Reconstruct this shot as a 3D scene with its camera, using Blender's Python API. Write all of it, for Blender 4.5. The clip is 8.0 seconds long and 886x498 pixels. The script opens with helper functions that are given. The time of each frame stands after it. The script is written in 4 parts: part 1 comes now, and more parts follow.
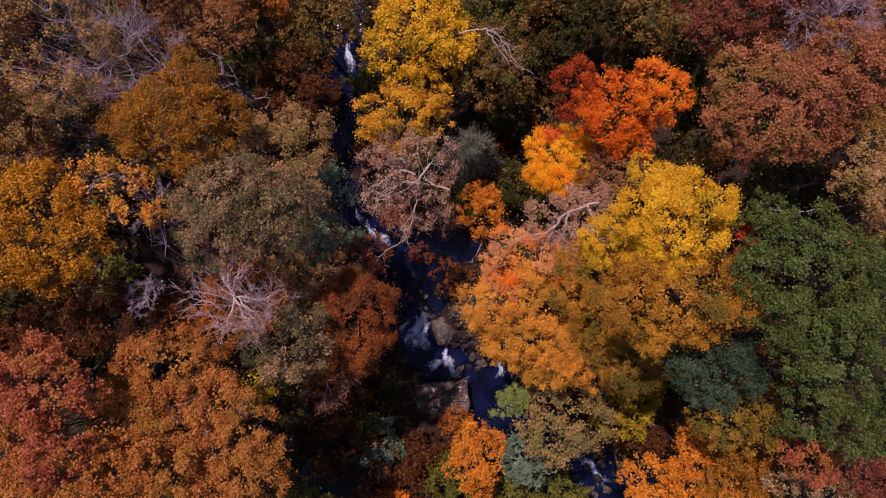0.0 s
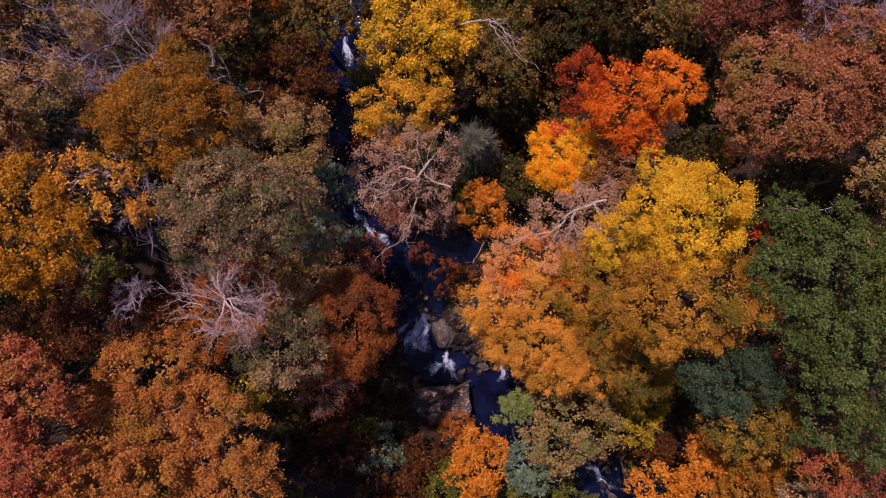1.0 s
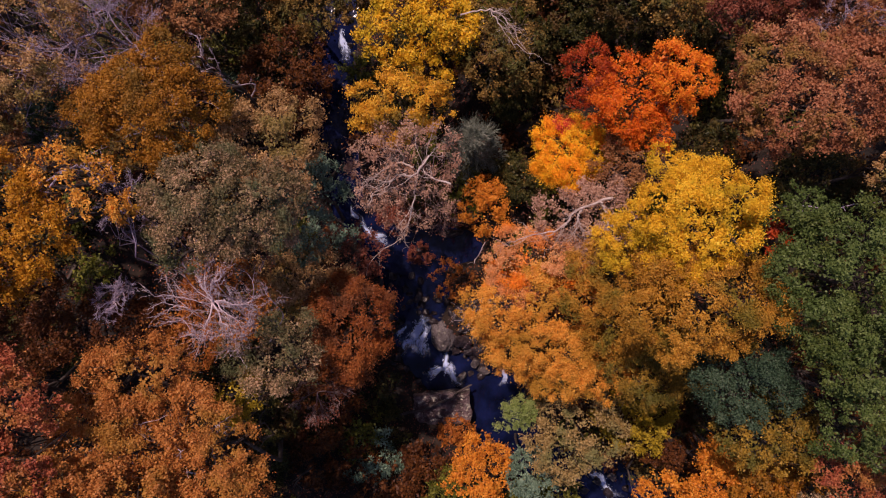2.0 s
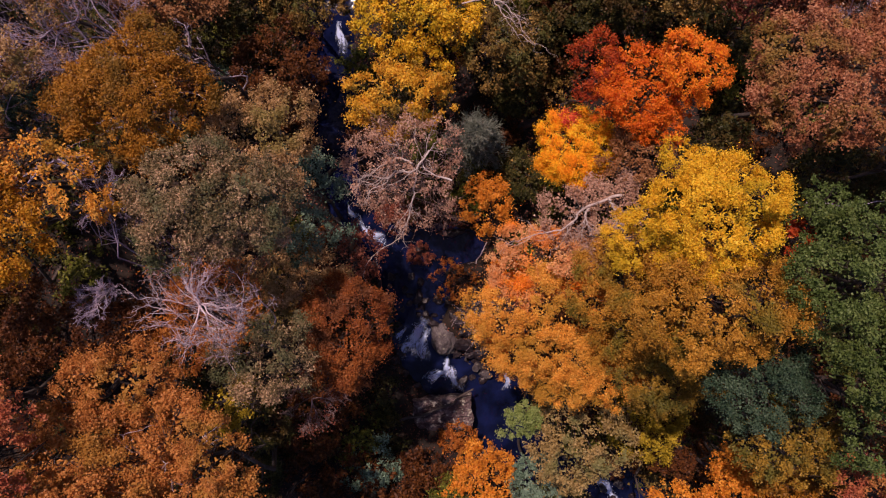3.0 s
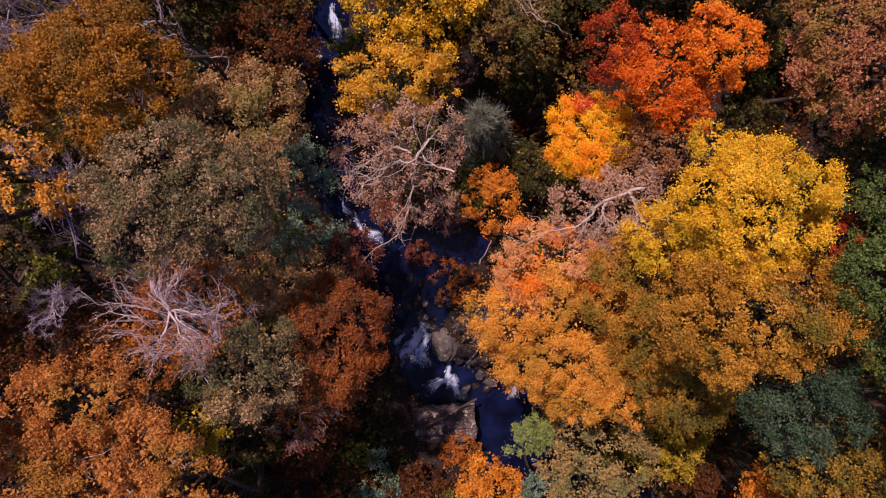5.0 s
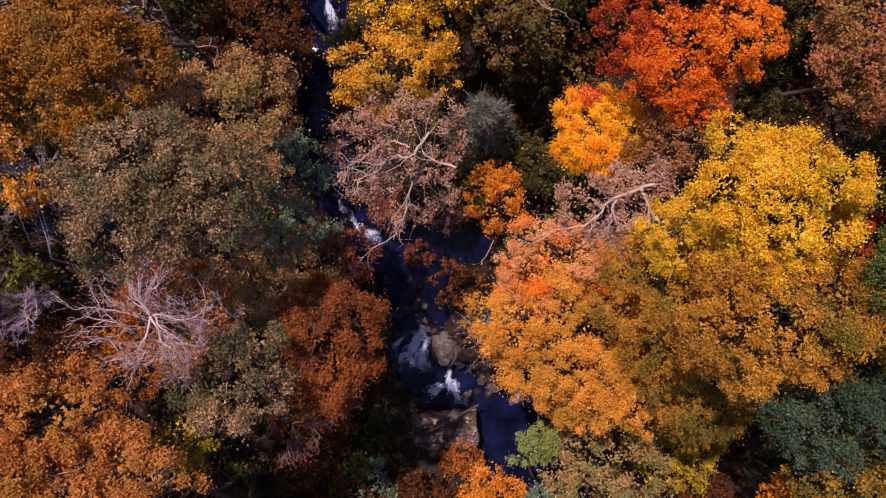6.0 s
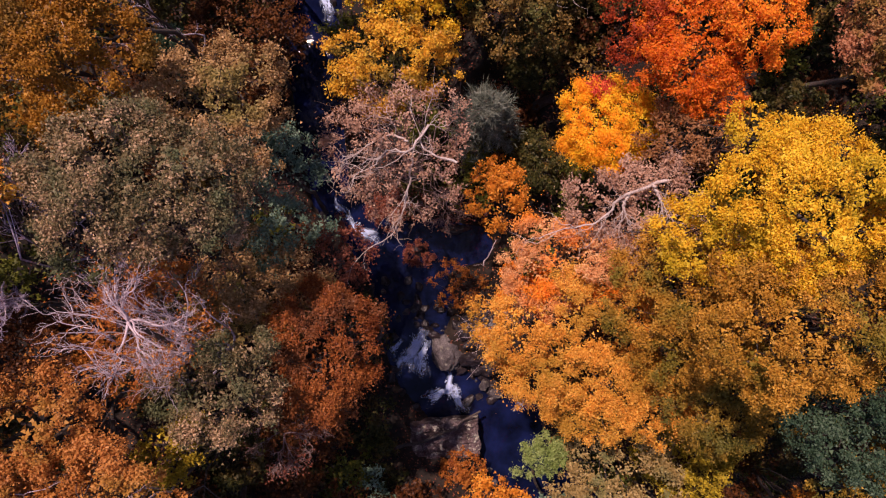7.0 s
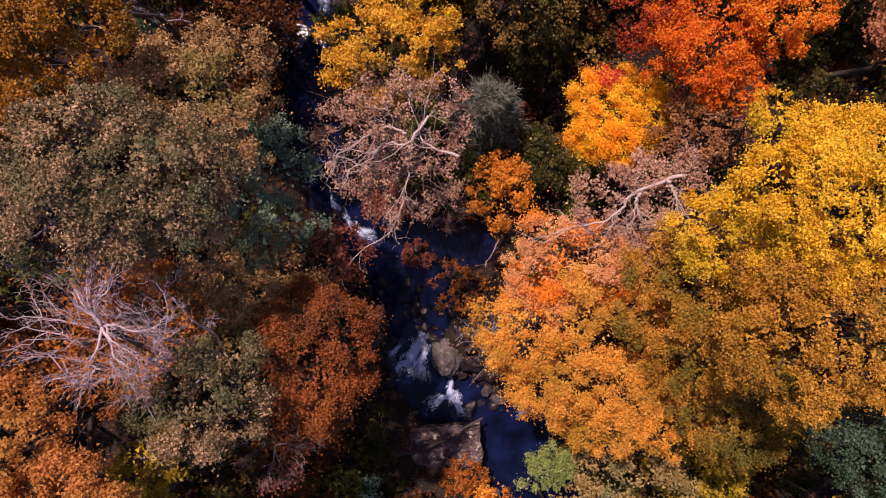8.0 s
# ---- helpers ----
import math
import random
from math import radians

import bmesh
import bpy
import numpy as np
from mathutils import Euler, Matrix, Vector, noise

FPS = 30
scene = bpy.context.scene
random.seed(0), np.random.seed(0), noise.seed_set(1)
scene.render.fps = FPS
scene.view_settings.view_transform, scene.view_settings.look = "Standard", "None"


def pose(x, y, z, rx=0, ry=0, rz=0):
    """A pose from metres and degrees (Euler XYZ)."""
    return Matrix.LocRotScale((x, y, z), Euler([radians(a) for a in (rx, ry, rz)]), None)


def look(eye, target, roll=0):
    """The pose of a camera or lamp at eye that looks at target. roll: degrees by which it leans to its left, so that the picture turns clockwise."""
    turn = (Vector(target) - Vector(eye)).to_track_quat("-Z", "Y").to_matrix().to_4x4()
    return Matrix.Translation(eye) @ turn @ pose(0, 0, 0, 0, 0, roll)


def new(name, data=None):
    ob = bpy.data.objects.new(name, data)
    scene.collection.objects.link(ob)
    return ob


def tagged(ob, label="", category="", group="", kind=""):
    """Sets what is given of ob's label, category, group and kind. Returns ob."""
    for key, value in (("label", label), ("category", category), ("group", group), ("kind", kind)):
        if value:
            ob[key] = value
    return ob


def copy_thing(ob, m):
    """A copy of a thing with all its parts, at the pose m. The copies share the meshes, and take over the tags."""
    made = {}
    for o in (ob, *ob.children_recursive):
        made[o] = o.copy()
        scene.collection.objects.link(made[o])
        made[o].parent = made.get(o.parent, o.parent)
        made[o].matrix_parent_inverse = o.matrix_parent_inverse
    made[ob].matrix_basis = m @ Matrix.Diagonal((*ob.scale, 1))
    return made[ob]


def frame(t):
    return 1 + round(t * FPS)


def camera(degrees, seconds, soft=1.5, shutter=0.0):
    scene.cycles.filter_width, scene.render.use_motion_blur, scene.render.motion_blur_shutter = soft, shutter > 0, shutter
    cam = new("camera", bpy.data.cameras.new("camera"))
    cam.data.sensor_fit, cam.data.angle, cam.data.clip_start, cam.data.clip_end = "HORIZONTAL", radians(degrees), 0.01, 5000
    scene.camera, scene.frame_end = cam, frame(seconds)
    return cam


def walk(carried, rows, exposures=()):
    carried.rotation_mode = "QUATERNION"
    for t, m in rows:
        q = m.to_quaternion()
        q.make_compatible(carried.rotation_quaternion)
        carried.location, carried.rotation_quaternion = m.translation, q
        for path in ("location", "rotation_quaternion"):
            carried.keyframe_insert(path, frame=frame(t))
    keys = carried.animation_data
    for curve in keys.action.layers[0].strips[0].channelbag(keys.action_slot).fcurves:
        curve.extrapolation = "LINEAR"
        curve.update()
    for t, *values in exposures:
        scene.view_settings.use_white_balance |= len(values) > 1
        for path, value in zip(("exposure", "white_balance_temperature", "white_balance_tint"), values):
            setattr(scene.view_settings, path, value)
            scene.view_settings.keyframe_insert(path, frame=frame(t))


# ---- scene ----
# ---- camera: a drone that sinks straight down over a wooded stream ----
cam = camera(70.0, 8.0, soft=1.15)
METRES, EYE, TILT, LEAN, TURN = 11.6, 47.9, -90.0, 0.0, 0.0
ROWS = [
    (0.0, 0.0000, 0.0000, 0.0000, 0.000, 0.000, -0.000),
    (0.5, -0.0000, 0.0567, -0.0009, 0.028, -0.014, -0.010),
    (1.0, -0.0010, 0.1188, -0.0015, 0.043, 0.007, -0.040),
    (1.5, 0.0005, 0.1805, -0.0026, 0.043, 0.028, -0.030),
    (3.0, -0.0021, 0.3692, -0.0034, 0.064, 0.014, -0.000),
    (3.5, -0.0040, 0.4312, -0.0045, 0.071, -0.000, 0.010),
    (4.0, -0.0077, 0.4939, -0.0059, 0.071, 0.007, 0.020),
    (4.5, -0.0084, 0.5559, -0.0072, 0.071, 0.021, 0.020),
    (6.0, -0.0107, 0.7452, -0.0080, 0.078, 0.043, 0.050),
    (6.5, -0.0116, 0.8091, -0.0079, 0.085, 0.057, 0.060),
    (7.0, -0.0121, 0.8727, -0.0086, 0.085, 0.064, 0.070),
    (7.5, -0.0131, 0.9363, -0.0101, 0.107, 0.099, 0.070),
    (8.0, -0.0128, 0.9993, -0.0124, 0.121, 0.135, 0.090),
]
walk(cam, [(t, pose(0, 0, EYE, TILT, LEAN, TURN) @ pose(METRES * x, METRES * y, METRES * z, 90 + pitch, roll, yaw)) for t, x, y, z, yaw, pitch, roll in ROWS],
     exposures=[(0.0, -0.56, 6420, 42), (4.0, -0.43, 6420, 42), (8.0, -0.15, 6420, 42)])

# ---- world, sun, exposure ----
SUN_AZ, SUN_EL = 331.0, 61.0          # degrees clockwise from +y, and above the horizon
world = bpy.data.worlds.new("autumn_sky")
scene.world = world
world.use_nodes = True
wn = world.node_tree.nodes
sky = wn.new("ShaderNodeTexSky")
sky.sky_type, sky.sun_disc = "NISHITA", False
sky.sun_elevation, sky.sun_rotation = radians(SUN_EL), radians(SUN_AZ)
world.node_tree.links.new(sky.outputs["Color"], wn["Background"].inputs["Color"])
wn["Background"].inputs["Strength"].default_value = 0.092
sun = new("sun", bpy.data.lights.new("sun", "SUN"))
sun.data.energy, sun.data.angle, sun.data.color = 5.5, radians(0.8), (1.0, 0.84, 0.61)
away = Vector((math.sin(radians(SUN_AZ)) * math.cos(radians(SUN_EL)), math.cos(radians(SUN_AZ)) * math.cos(radians(SUN_EL)), math.sin(radians(SUN_EL))))
sun.matrix_world = look(away * 200, (0, 0, 0))


# ---- materials ----
def nodes_of(name):
    m = bpy.data.materials.new(name)
    m.use_nodes = True
    t = m.node_tree
    return m, t, t.nodes, t.links, t.nodes["Principled BSDF"]


def ramp(t, stops):
    r = t.nodes.new("ShaderNodeValToRGB")
    e = r.color_ramp.elements
    while len(e) < len(stops):
        e.new(0.5)
    for k, (p, c) in zip(e, stops):
        k.position, k.color = p, (*c, 1)
    return r


def leaf_material(name, low, mid, high, other=None, patch=0.35):
    """Leaves: every leaf its own shade, drifting over the crown in patches about a metre across."""
    m, t, n, l, p = nodes_of(name)
    geo, co = n.new("ShaderNodeNewGeometry"), n.new("ShaderNodeTexCoord")
    big = n.new("ShaderNodeTexNoise")
    big.inputs["Scale"].default_value, big.inputs["Detail"].default_value = patch, 3.0
    l.new(co.outputs["Object"], big.inputs["Vector"])
    mix = n.new("ShaderNodeMath")
    mix.operation = "MULTIPLY_ADD"
    l.new(geo.outputs["Random Per Island"], mix.inputs[0])
    mix.inputs[1].default_value = 0.62
    push = n.new("ShaderNodeMath")
    push.operation = "MULTIPLY_ADD"
    l.new(big.outputs["Fac"], push.inputs[0])
    push.inputs[1].default_value, push.inputs[2].default_value = 1.2, -0.92
    mid_size = n.new("ShaderNodeTexNoise")
    mid_size.inputs["Scale"].default_value, mid_size.inputs["Detail"].default_value = 2.2, 2.0
    l.new(co.outputs["Object"], mid_size.inputs["Vector"])
    push2 = n.new("ShaderNodeMath")
    push2.operation = "MULTIPLY_ADD"
    l.new(mid_size.outputs["Fac"], push2.inputs[0])
    push2.inputs[1].default_value = 1.1
    l.new(push.outputs[0], push2.inputs[2])
    l.new(push2.outputs[0], mix.inputs[2])
    r = ramp(t, [(0.05, low), (0.5, mid), (0.95, high)])
    l.new(mix.outputs[0], r.inputs["Fac"])
    out = r.outputs["Color"]
    if other:
        sel = n.new("ShaderNodeTexNoise")
        sel.inputs["Scale"].default_value, sel.inputs["Detail"].default_value = 0.55, 4.0
        l.new(co.outputs["Object"], sel.inputs["Vector"])
        cut = ramp(t, [(0.5, (0, 0, 0)), (0.62, (1, 1, 1))])
        l.new(sel.outputs["Fac"], cut.inputs["Fac"])
        two = n.new("ShaderNodeMix")
        two.data_type = "RGBA"
        l.new(cut.outputs["Color"], two.inputs["Factor"])
        l.new(out, two.inputs["A"])
        two.inputs["B"].default_value = (*other, 1)
        out = two.outputs["Result"]
    l.new(out, p.inputs["Base Color"])
    p.inputs["Roughness"].default_value = 0.5
    p.inputs["Specular IOR Level"].default_value = 0.22
    see = n.new("ShaderNodeBsdfTranslucent")
    l.new(out, see.inputs["Color"])
    both = n.new("ShaderNodeMixShader")
    both.inputs["Fac"].default_value = 0.2
    l.new(p.outputs[0], both.inputs[1])
    l.new(see.outputs[0], both.inputs[2])
    l.new(both.outputs[0], n["Material Output"].inputs["Surface"])
    return m


def rough_material(name, stops, scale, detail=6.0, rough=0.85, bump=0.4, speck=None, stretch=(1, 1, 1)):
    """Stone, bark or soil: two scales of mottling, with relief."""
    m, t, n, l, p = nodes_of(name)
    co, mp = n.new("ShaderNodeTexCoord"), n.new("ShaderNodeMapping")
    mp.inputs["Scale"].default_value = stretch
    l.new(co.outputs["Object"], mp.inputs["Vector"])
    a, b = n.new("ShaderNodeTexNoise"), n.new("ShaderNodeTexNoise")
    a.inputs["Scale"].default_value, a.inputs["Detail"].default_value = scale, detail
    b.inputs["Scale"].default_value, b.inputs["Detail"].default_value = scale * 7, 5.0
    for k in (a, b):
        l.new(mp.outputs[0], k.inputs["Vector"])
    add = n.new("ShaderNodeMath")
    add.operation = "MULTIPLY_ADD"
    l.new(b.outputs["Fac"], add.inputs[0])
    add.inputs[1].default_value = 0.45
    sub = n.new("ShaderNodeMath")
    sub.operation = "ADD"
    l.new(a.outputs["Fac"], sub.inputs[0])
    sub.inputs[1].default_value = -0.22
    l.new(sub.outputs[0], add.inputs[2])
    r = ramp(t, stops)
    l.new(add.outputs[0], r.inputs["Fac"])
    out = r.outputs["Color"]
    if speck:
        s = n.new("ShaderNodeTexNoise")
        s.inputs["Scale"].default_value, s.inputs["Detail"].default_value = scale * 2.3, 6.0
        l.new(co.outputs["Object"], s.inputs["Vector"])
        cut = ramp(t, [(0.56, (0, 0, 0)), (0.64, (1, 1, 1))])
        l.new(s.outputs["Fac"], cut.inputs["Fac"])
        two = n.new("ShaderNodeMix")
        two.data_type = "RGBA"
        l.new(cut.outputs["Color"], two.inputs["Factor"])
        l.new(out, two.inputs["A"])
        two.inputs["B"].default_value = (*speck, 1)
        out = two.outputs["Result"]
    fine = n.new("ShaderNodeTexNoise")
    fine.inputs["Scale"].default_value, fine.inputs["Detail"].default_value = scale * 16, 6.0
    l.new(mp.outputs[0], fine.inputs["Vector"])
    grain = ramp(t, [(0.36, (0.35, 0.35, 0.35)), (0.62, (1, 1, 1))])
    l.new(fine.outputs["Fac"], grain.inputs["Fac"])
    worn = n.new("ShaderNodeMix")
    worn.data_type, worn.blend_type = "RGBA", "MULTIPLY"
    worn.inputs["Factor"].default_value = 0.85
    l.new(out, worn.inputs["A"])
    l.new(grain.outputs["Color"], worn.inputs["B"])
    l.new(worn.outputs["Result"], p.inputs["Base Color"])
    p.inputs["Roughness"].default_value = rough
    bp = n.new("ShaderNodeBump")
    bp.inputs["Strength"].default_value, bp.inputs["Distance"].default_value = bump, 0.08
    l.new(add.outputs[0], bp.inputs["Height"])
    l.new(bp.outputs[0], p.inputs["Normal"])
    return m


LEAF = {
    "rust": leaf_material("rust_leaves", (0.20, 0.05, 0.012), (0.42, 0.13, 0.02), (0.55, 0.22, 0.04)),
    "redrust": leaf_material("red_rust_leaves", (0.15, 0.037, 0.014), (0.3, 0.085, 0.019), (0.44, 0.155, 0.038), (0.19, 0.07, 0.027)),
    "orange": leaf_material("orange_leaves", (0.50, 0.10, 0.008), (0.85, 0.22, 0.012), (0.95, 0.38, 0.02)),
    "flame": leaf_material("flame_orange_leaves", (0.98, 0.33, 0.003), (0.99, 0.53, 0.008), (0.99, 0.72, 0.03), (0.97, 0.36, 0.008)),
    "vermilion": leaf_material("vermilion_leaves", (0.2, 0.022, 0.01), (0.4, 0.055, 0.012), (0.6, 0.12, 0.018)),
    "gold": leaf_material("golden_leaves", (0.44, 0.2, 0.015), (0.72, 0.36, 0.02), (0.88, 0.56, 0.05), (0.28, 0.2, 0.03)),
    "amber": leaf_material("amber_leaves", (0.46, 0.175, 0.02), (0.8, 0.35, 0.038), (0.93, 0.54, 0.1), (0.54, 0.29, 0.035)),
    "yellow": leaf_material("yellow_leaves", (0.48, 0.25, 0.008), (0.82, 0.47, 0.012), (0.94, 0.66, 0.04), (0.6, 0.41, 0.015)),
    "lemon": leaf_material("yellow_green_leaves", (0.18, 0.135, 0.01), (0.38, 0.27, 0.015), (0.58, 0.42, 0.03)),
    "tan": leaf_material("tan_leaves", (0.27, 0.097, 0.022), (0.5, 0.19, 0.042), (0.66, 0.295, 0.08), (0.46, 0.225, 0.042)),
    "brown": leaf_material("brown_leaves", (0.16, 0.06, 0.02), (0.32, 0.14, 0.05), (0.46, 0.24, 0.11)),
    "russet": leaf_material("russet_brown_leaves", (0.2, 0.068, 0.03), (0.41, 0.155, 0.07), (0.57, 0.27, 0.14), (0.3, 0.18, 0.04)),
    "olive": leaf_material("olive_leaves", (0.055, 0.06, 0.028), (0.22, 0.165, 0.075), (0.66, 0.43, 0.26), (0.12, 0.135, 0.062)),
    "brownolive": leaf_material("brown_olive_leaves", (0.2, 0.11, 0.04), (0.42, 0.25, 0.095), (0.66, 0.42, 0.21), (0.3, 0.23, 0.07)),
    "green": leaf_material("green_leaves", (0.03, 0.052, 0.012), (0.075, 0.125, 0.028), (0.17, 0.235, 0.07), (0.1, 0.13, 0.025)),
    "sage": leaf_material("sage_green_leaves", (0.06, 0.11, 0.075), (0.13, 0.22, 0.15), (0.25, 0.36, 0.25)),
    "moss": leaf_material("moss_green_leaves", (0.05, 0.06, 0.008), (0.12, 0.13, 0.018), (0.24, 0.24, 0.035)),
    "crimson": leaf_material("crimson_leaves", (0.24, 0.05, 0.028), (0.44, 0.12, 0.055), (0.58, 0.21, 0.09), (0.46, 0.20, 0.05)),
    "maroon": leaf_material("maroon_leaves", (0.12, 0.03, 0.02), (0.24, 0.07, 0.04), (0.36, 0.13, 0.08)),
    "mauve": leaf_material("mauve_brown_leaves", (0.28, 0.15, 0.10), (0.48, 0.28, 0.19), (0.64, 0.43, 0.32)),
    "ochre": leaf_material("dark_ochre_leaves", (0.24, 0.095, 0.005), (0.46, 0.2, 0.01), (0.68, 0.34, 0.02)),
    "coral": leaf_material("coral_leaves", (0.52, 0.21, 0.06), (0.80, 0.39, 0.15), (0.90, 0.54, 0.26), (0.92, 0.30, 0.02)),
    "copper": leaf_material("copper_leaves", (0.18, 0.075, 0.007), (0.36, 0.15, 0.011), (0.52, 0.25, 0.028), (0.24, 0.13, 0.02)),
    "hemlock": leaf_material("hemlock_leaves", (0.17, 0.115, 0.035), (0.36, 0.245, 0.085), (0.55, 0.4, 0.17), (0.22, 0.215, 0.08)),
    "tangerine": leaf_material("tangerine_leaves", (0.42, 0.13, 0.012), (0.70, 0.25, 0.02), (0.84, 0.38, 0.045)),
    "honey": leaf_material("honey_gold_leaves", (0.24, 0.115, 0.012), (0.47, 0.225, 0.02), (0.7, 0.37, 0.05), (0.22, 0.17, 0.022)),
    # dark olive leaves; also the colour that stands for shade in gaps
    "deep": leaf_material("deep_olive_shade_leaves", (0.022, 0.028, 0.008), (0.055, 0.058, 0.014), (0.15, 0.12, 0.03), (0.10, 0.06, 0.018)),
    "spring": leaf_material("light_green_leaves", (0.11, 0.16, 0.035), (0.21, 0.29, 0.075), (0.36, 0.43, 0.15)),
    "teal": leaf_material("blue_green_leaves", (0.016, 0.038, 0.02), (0.04, 0.084, 0.046), (0.1, 0.16, 0.095)),
    "umber": leaf_material("umber_leaves", (0.08, 0.05, 0.013), (0.21, 0.125, 0.03), (0.42, 0.26, 0.065), (0.115, 0.115, 0.03)),
    # rust leaves taken down in colour to stand for shaded ones
    "shaderust": leaf_material("shade_toned_rust_leaves", (0.035, 0.011, 0.005), (0.1, 0.033, 0.01), (0.2, 0.075, 0.018)),
    "ember": leaf_material("ember_red_leaves", (0.45, 0.07, 0.006), (0.76, 0.155, 0.008), (0.90, 0.27, 0.012)),
    "olivegold": leaf_material("olive_gold_leaves", (0.15, 0.09, 0.012), (0.30, 0.18, 0.02), (0.50, 0.30, 0.04), (0.15, 0.135, 0.025)),
    "ruby": leaf_material("ruby_leaves", (0.46, 0.04, 0.02), (0.8, 0.1, 0.05), (0.92, 0.2, 0.06)),
    "needle": leaf_material("pine_needles", (0.07, 0.09, 0.07), (0.15, 0.175, 0.14), (0.26, 0.285, 0.23)),
}
BARK = rough_material("dark_bark", [(0.25, (0.035, 0.025, 0.022)), (0.55, (0.085, 0.065, 0.058)), (0.8, (0.17, 0.14, 0.13))], 3.0, stretch=(1, 1, 0.3))
BLEACHED = rough_material("bleached_limb", [(0.2, (0.40, 0.30, 0.26)), (0.5, (0.68, 0.56, 0.52)), (0.8, (0.82, 0.74, 0.70))], 3.0)
PALE = rough_material("pale_bark", [(0.2, (0.52, 0.40, 0.45)), (0.5, (0.78, 0.64, 0.72)), (0.8, (0.90, 0.80, 0.88))], 3.0, stretch=(1, 1, 0.3))
MAUVE = rough_material("mauve_grey_bark", [(0.2, (0.32, 0.25, 0.37)), (0.5, (0.54, 0.45, 0.63)), (0.8, (0.74, 0.65, 0.82))], 3.0, stretch=(1, 1, 0.3))
TWIG = rough_material("pinkish_twigs", [(0.2, (0.20, 0.12, 0.11)), (0.5, (0.38, 0.25, 0.23)), (0.8, (0.55, 0.40, 0.38))], 3.0)
STONE = rough_material("lichened_stone", [(0.25, (0.035, 0.028, 0.032)), (0.5, (0.10, 0.084, 0.09)), (0.75, (0.20, 0.175, 0.18))], 1.3, speck=(0.22, 0.205, 0.18), bump=1.0)
SLABSTONE = rough_material("dark_slab_stone", [(0.3, (0.035, 0.019, 0.022)), (0.48, (0.11, 0.068, 0.074)), (0.7, (0.28, 0.22, 0.225))], 1.1, speck=(0.55, 0.52, 0.43), bump=1.0)
WETSTONE = rough_material("wet_stone", [(0.25, (0.010, 0.007, 0.009)), (0.5, (0.030, 0.021, 0.025)), (0.75, (0.085, 0.064, 0.070))], 1.8, rough=0.4, bump=0.7)
# brown litter taken near black, so tree shade is part of its colour
SOIL = rough_material("shade_dark_litter", [(0.2, (0.006, 0.004, 0.0035)), (0.42, (0.013, 0.0075, 0.005)), (0.6, (0.026, 0.014, 0.008)), (0.8, (0.05, 0.026, 0.014))], 0.5, detail=12.0, bump=1.0)


def water_material():
    m, t, n, l, p = nodes_of("dark_stream_water")
    co = n.new("ShaderNodeTexCoord")
    a, b = n.new("ShaderNodeTexNoise"), n.new("ShaderNodeTexNoise")
    a.inputs["Scale"].default_value, a.inputs["Detail"].default_value = 0.9, 9.0
    b.inputs["Scale"].default_value, b.inputs["Detail"].default_value = 3.5, 4.0
    for k in (a, b):
        l.new(co.outputs["Object"], k.inputs["Vector"])
    r = ramp(t, [(0.3, (0.002, 0.003, 0.012)), (0.5, (0.004, 0.007, 0.032)), (0.7, (0.007, 0.012, 0.062))])
    l.new(a.outputs["Fac"], r.inputs["Fac"])
    l.new(r.outputs["Color"], p.inputs["Base Color"])
    p.inputs["Roughness"].default_value, p.inputs["IOR"].default_value = 0.08, 1.33
    bp = n.new("ShaderNodeBump")
    bp.inputs["Strength"].default_value, bp.inputs["Distance"].default_value = 0.5, 0.05
    l.new(b.outputs["Fac"], bp.inputs["Height"])
    l.new(bp.outputs[0], p.inputs["Normal"])
    return m


def foam_material():
    m, t, n, l, p = nodes_of("white_water")
    geo = n.new("ShaderNodeNewGeometry")
    # the shaded stream's blue skylight is put into the white of the foam
    r = ramp(t, [(0.0, (0.38, 0.49, 0.82)), (0.5, (0.54, 0.66, 0.94)), (1.0, (0.72, 0.82, 0.98))])
    l.new(geo.outputs["Random Per Island"], r.inputs["Fac"])
    l.new(r.outputs["Color"], p.inputs["Base Color"])
    p.inputs["Roughness"].default_value = 0.5
    return m


def veil_material():
    """Foam torn into wisps: thick where the fall breaks, thin at the edges."""
    m, t, n, l, p = nodes_of("foam_veil")
    flow, at, nz = n.new("ShaderNodeAttribute"), n.new("ShaderNodeAttribute"), n.new("ShaderNodeTexNoise")
    at.attribute_name, flow.attribute_name = "cover", "flow"
    nz.inputs["Scale"].default_value, nz.inputs["Detail"].default_value, nz.inputs["Distortion"].default_value = 1.0, 9.0, 0.9
    l.new(flow.outputs["Vector"], nz.inputs["Vector"])
    mul = n.new("ShaderNodeMath")
    mul.operation = "MULTIPLY_ADD"
    l.new(at.outputs["Fac"], mul.inputs[0])
    mul.inputs[1].default_value = 0.62
    l.new(nz.outputs["Fac"], mul.inputs[2])
    cut = ramp(t, [(0.54, (0, 0, 0)), (0.78, (0.28, 0.28, 0.28)), (1.02, (0.97, 0.97, 0.97))])
    l.new(mul.outputs[0], cut.inputs["Fac"])
    # bluish base: skylight tint painted into white foam
    p.inputs["Base Color"].default_value, p.inputs["Roughness"].default_value = (0.52, 0.65, 0.95, 1), 0.5
    l.new(cut.outputs["Color"], p.inputs["Alpha"])
    return m


WATER, FOAM, VEIL = water_material(), foam_material(), veil_material()


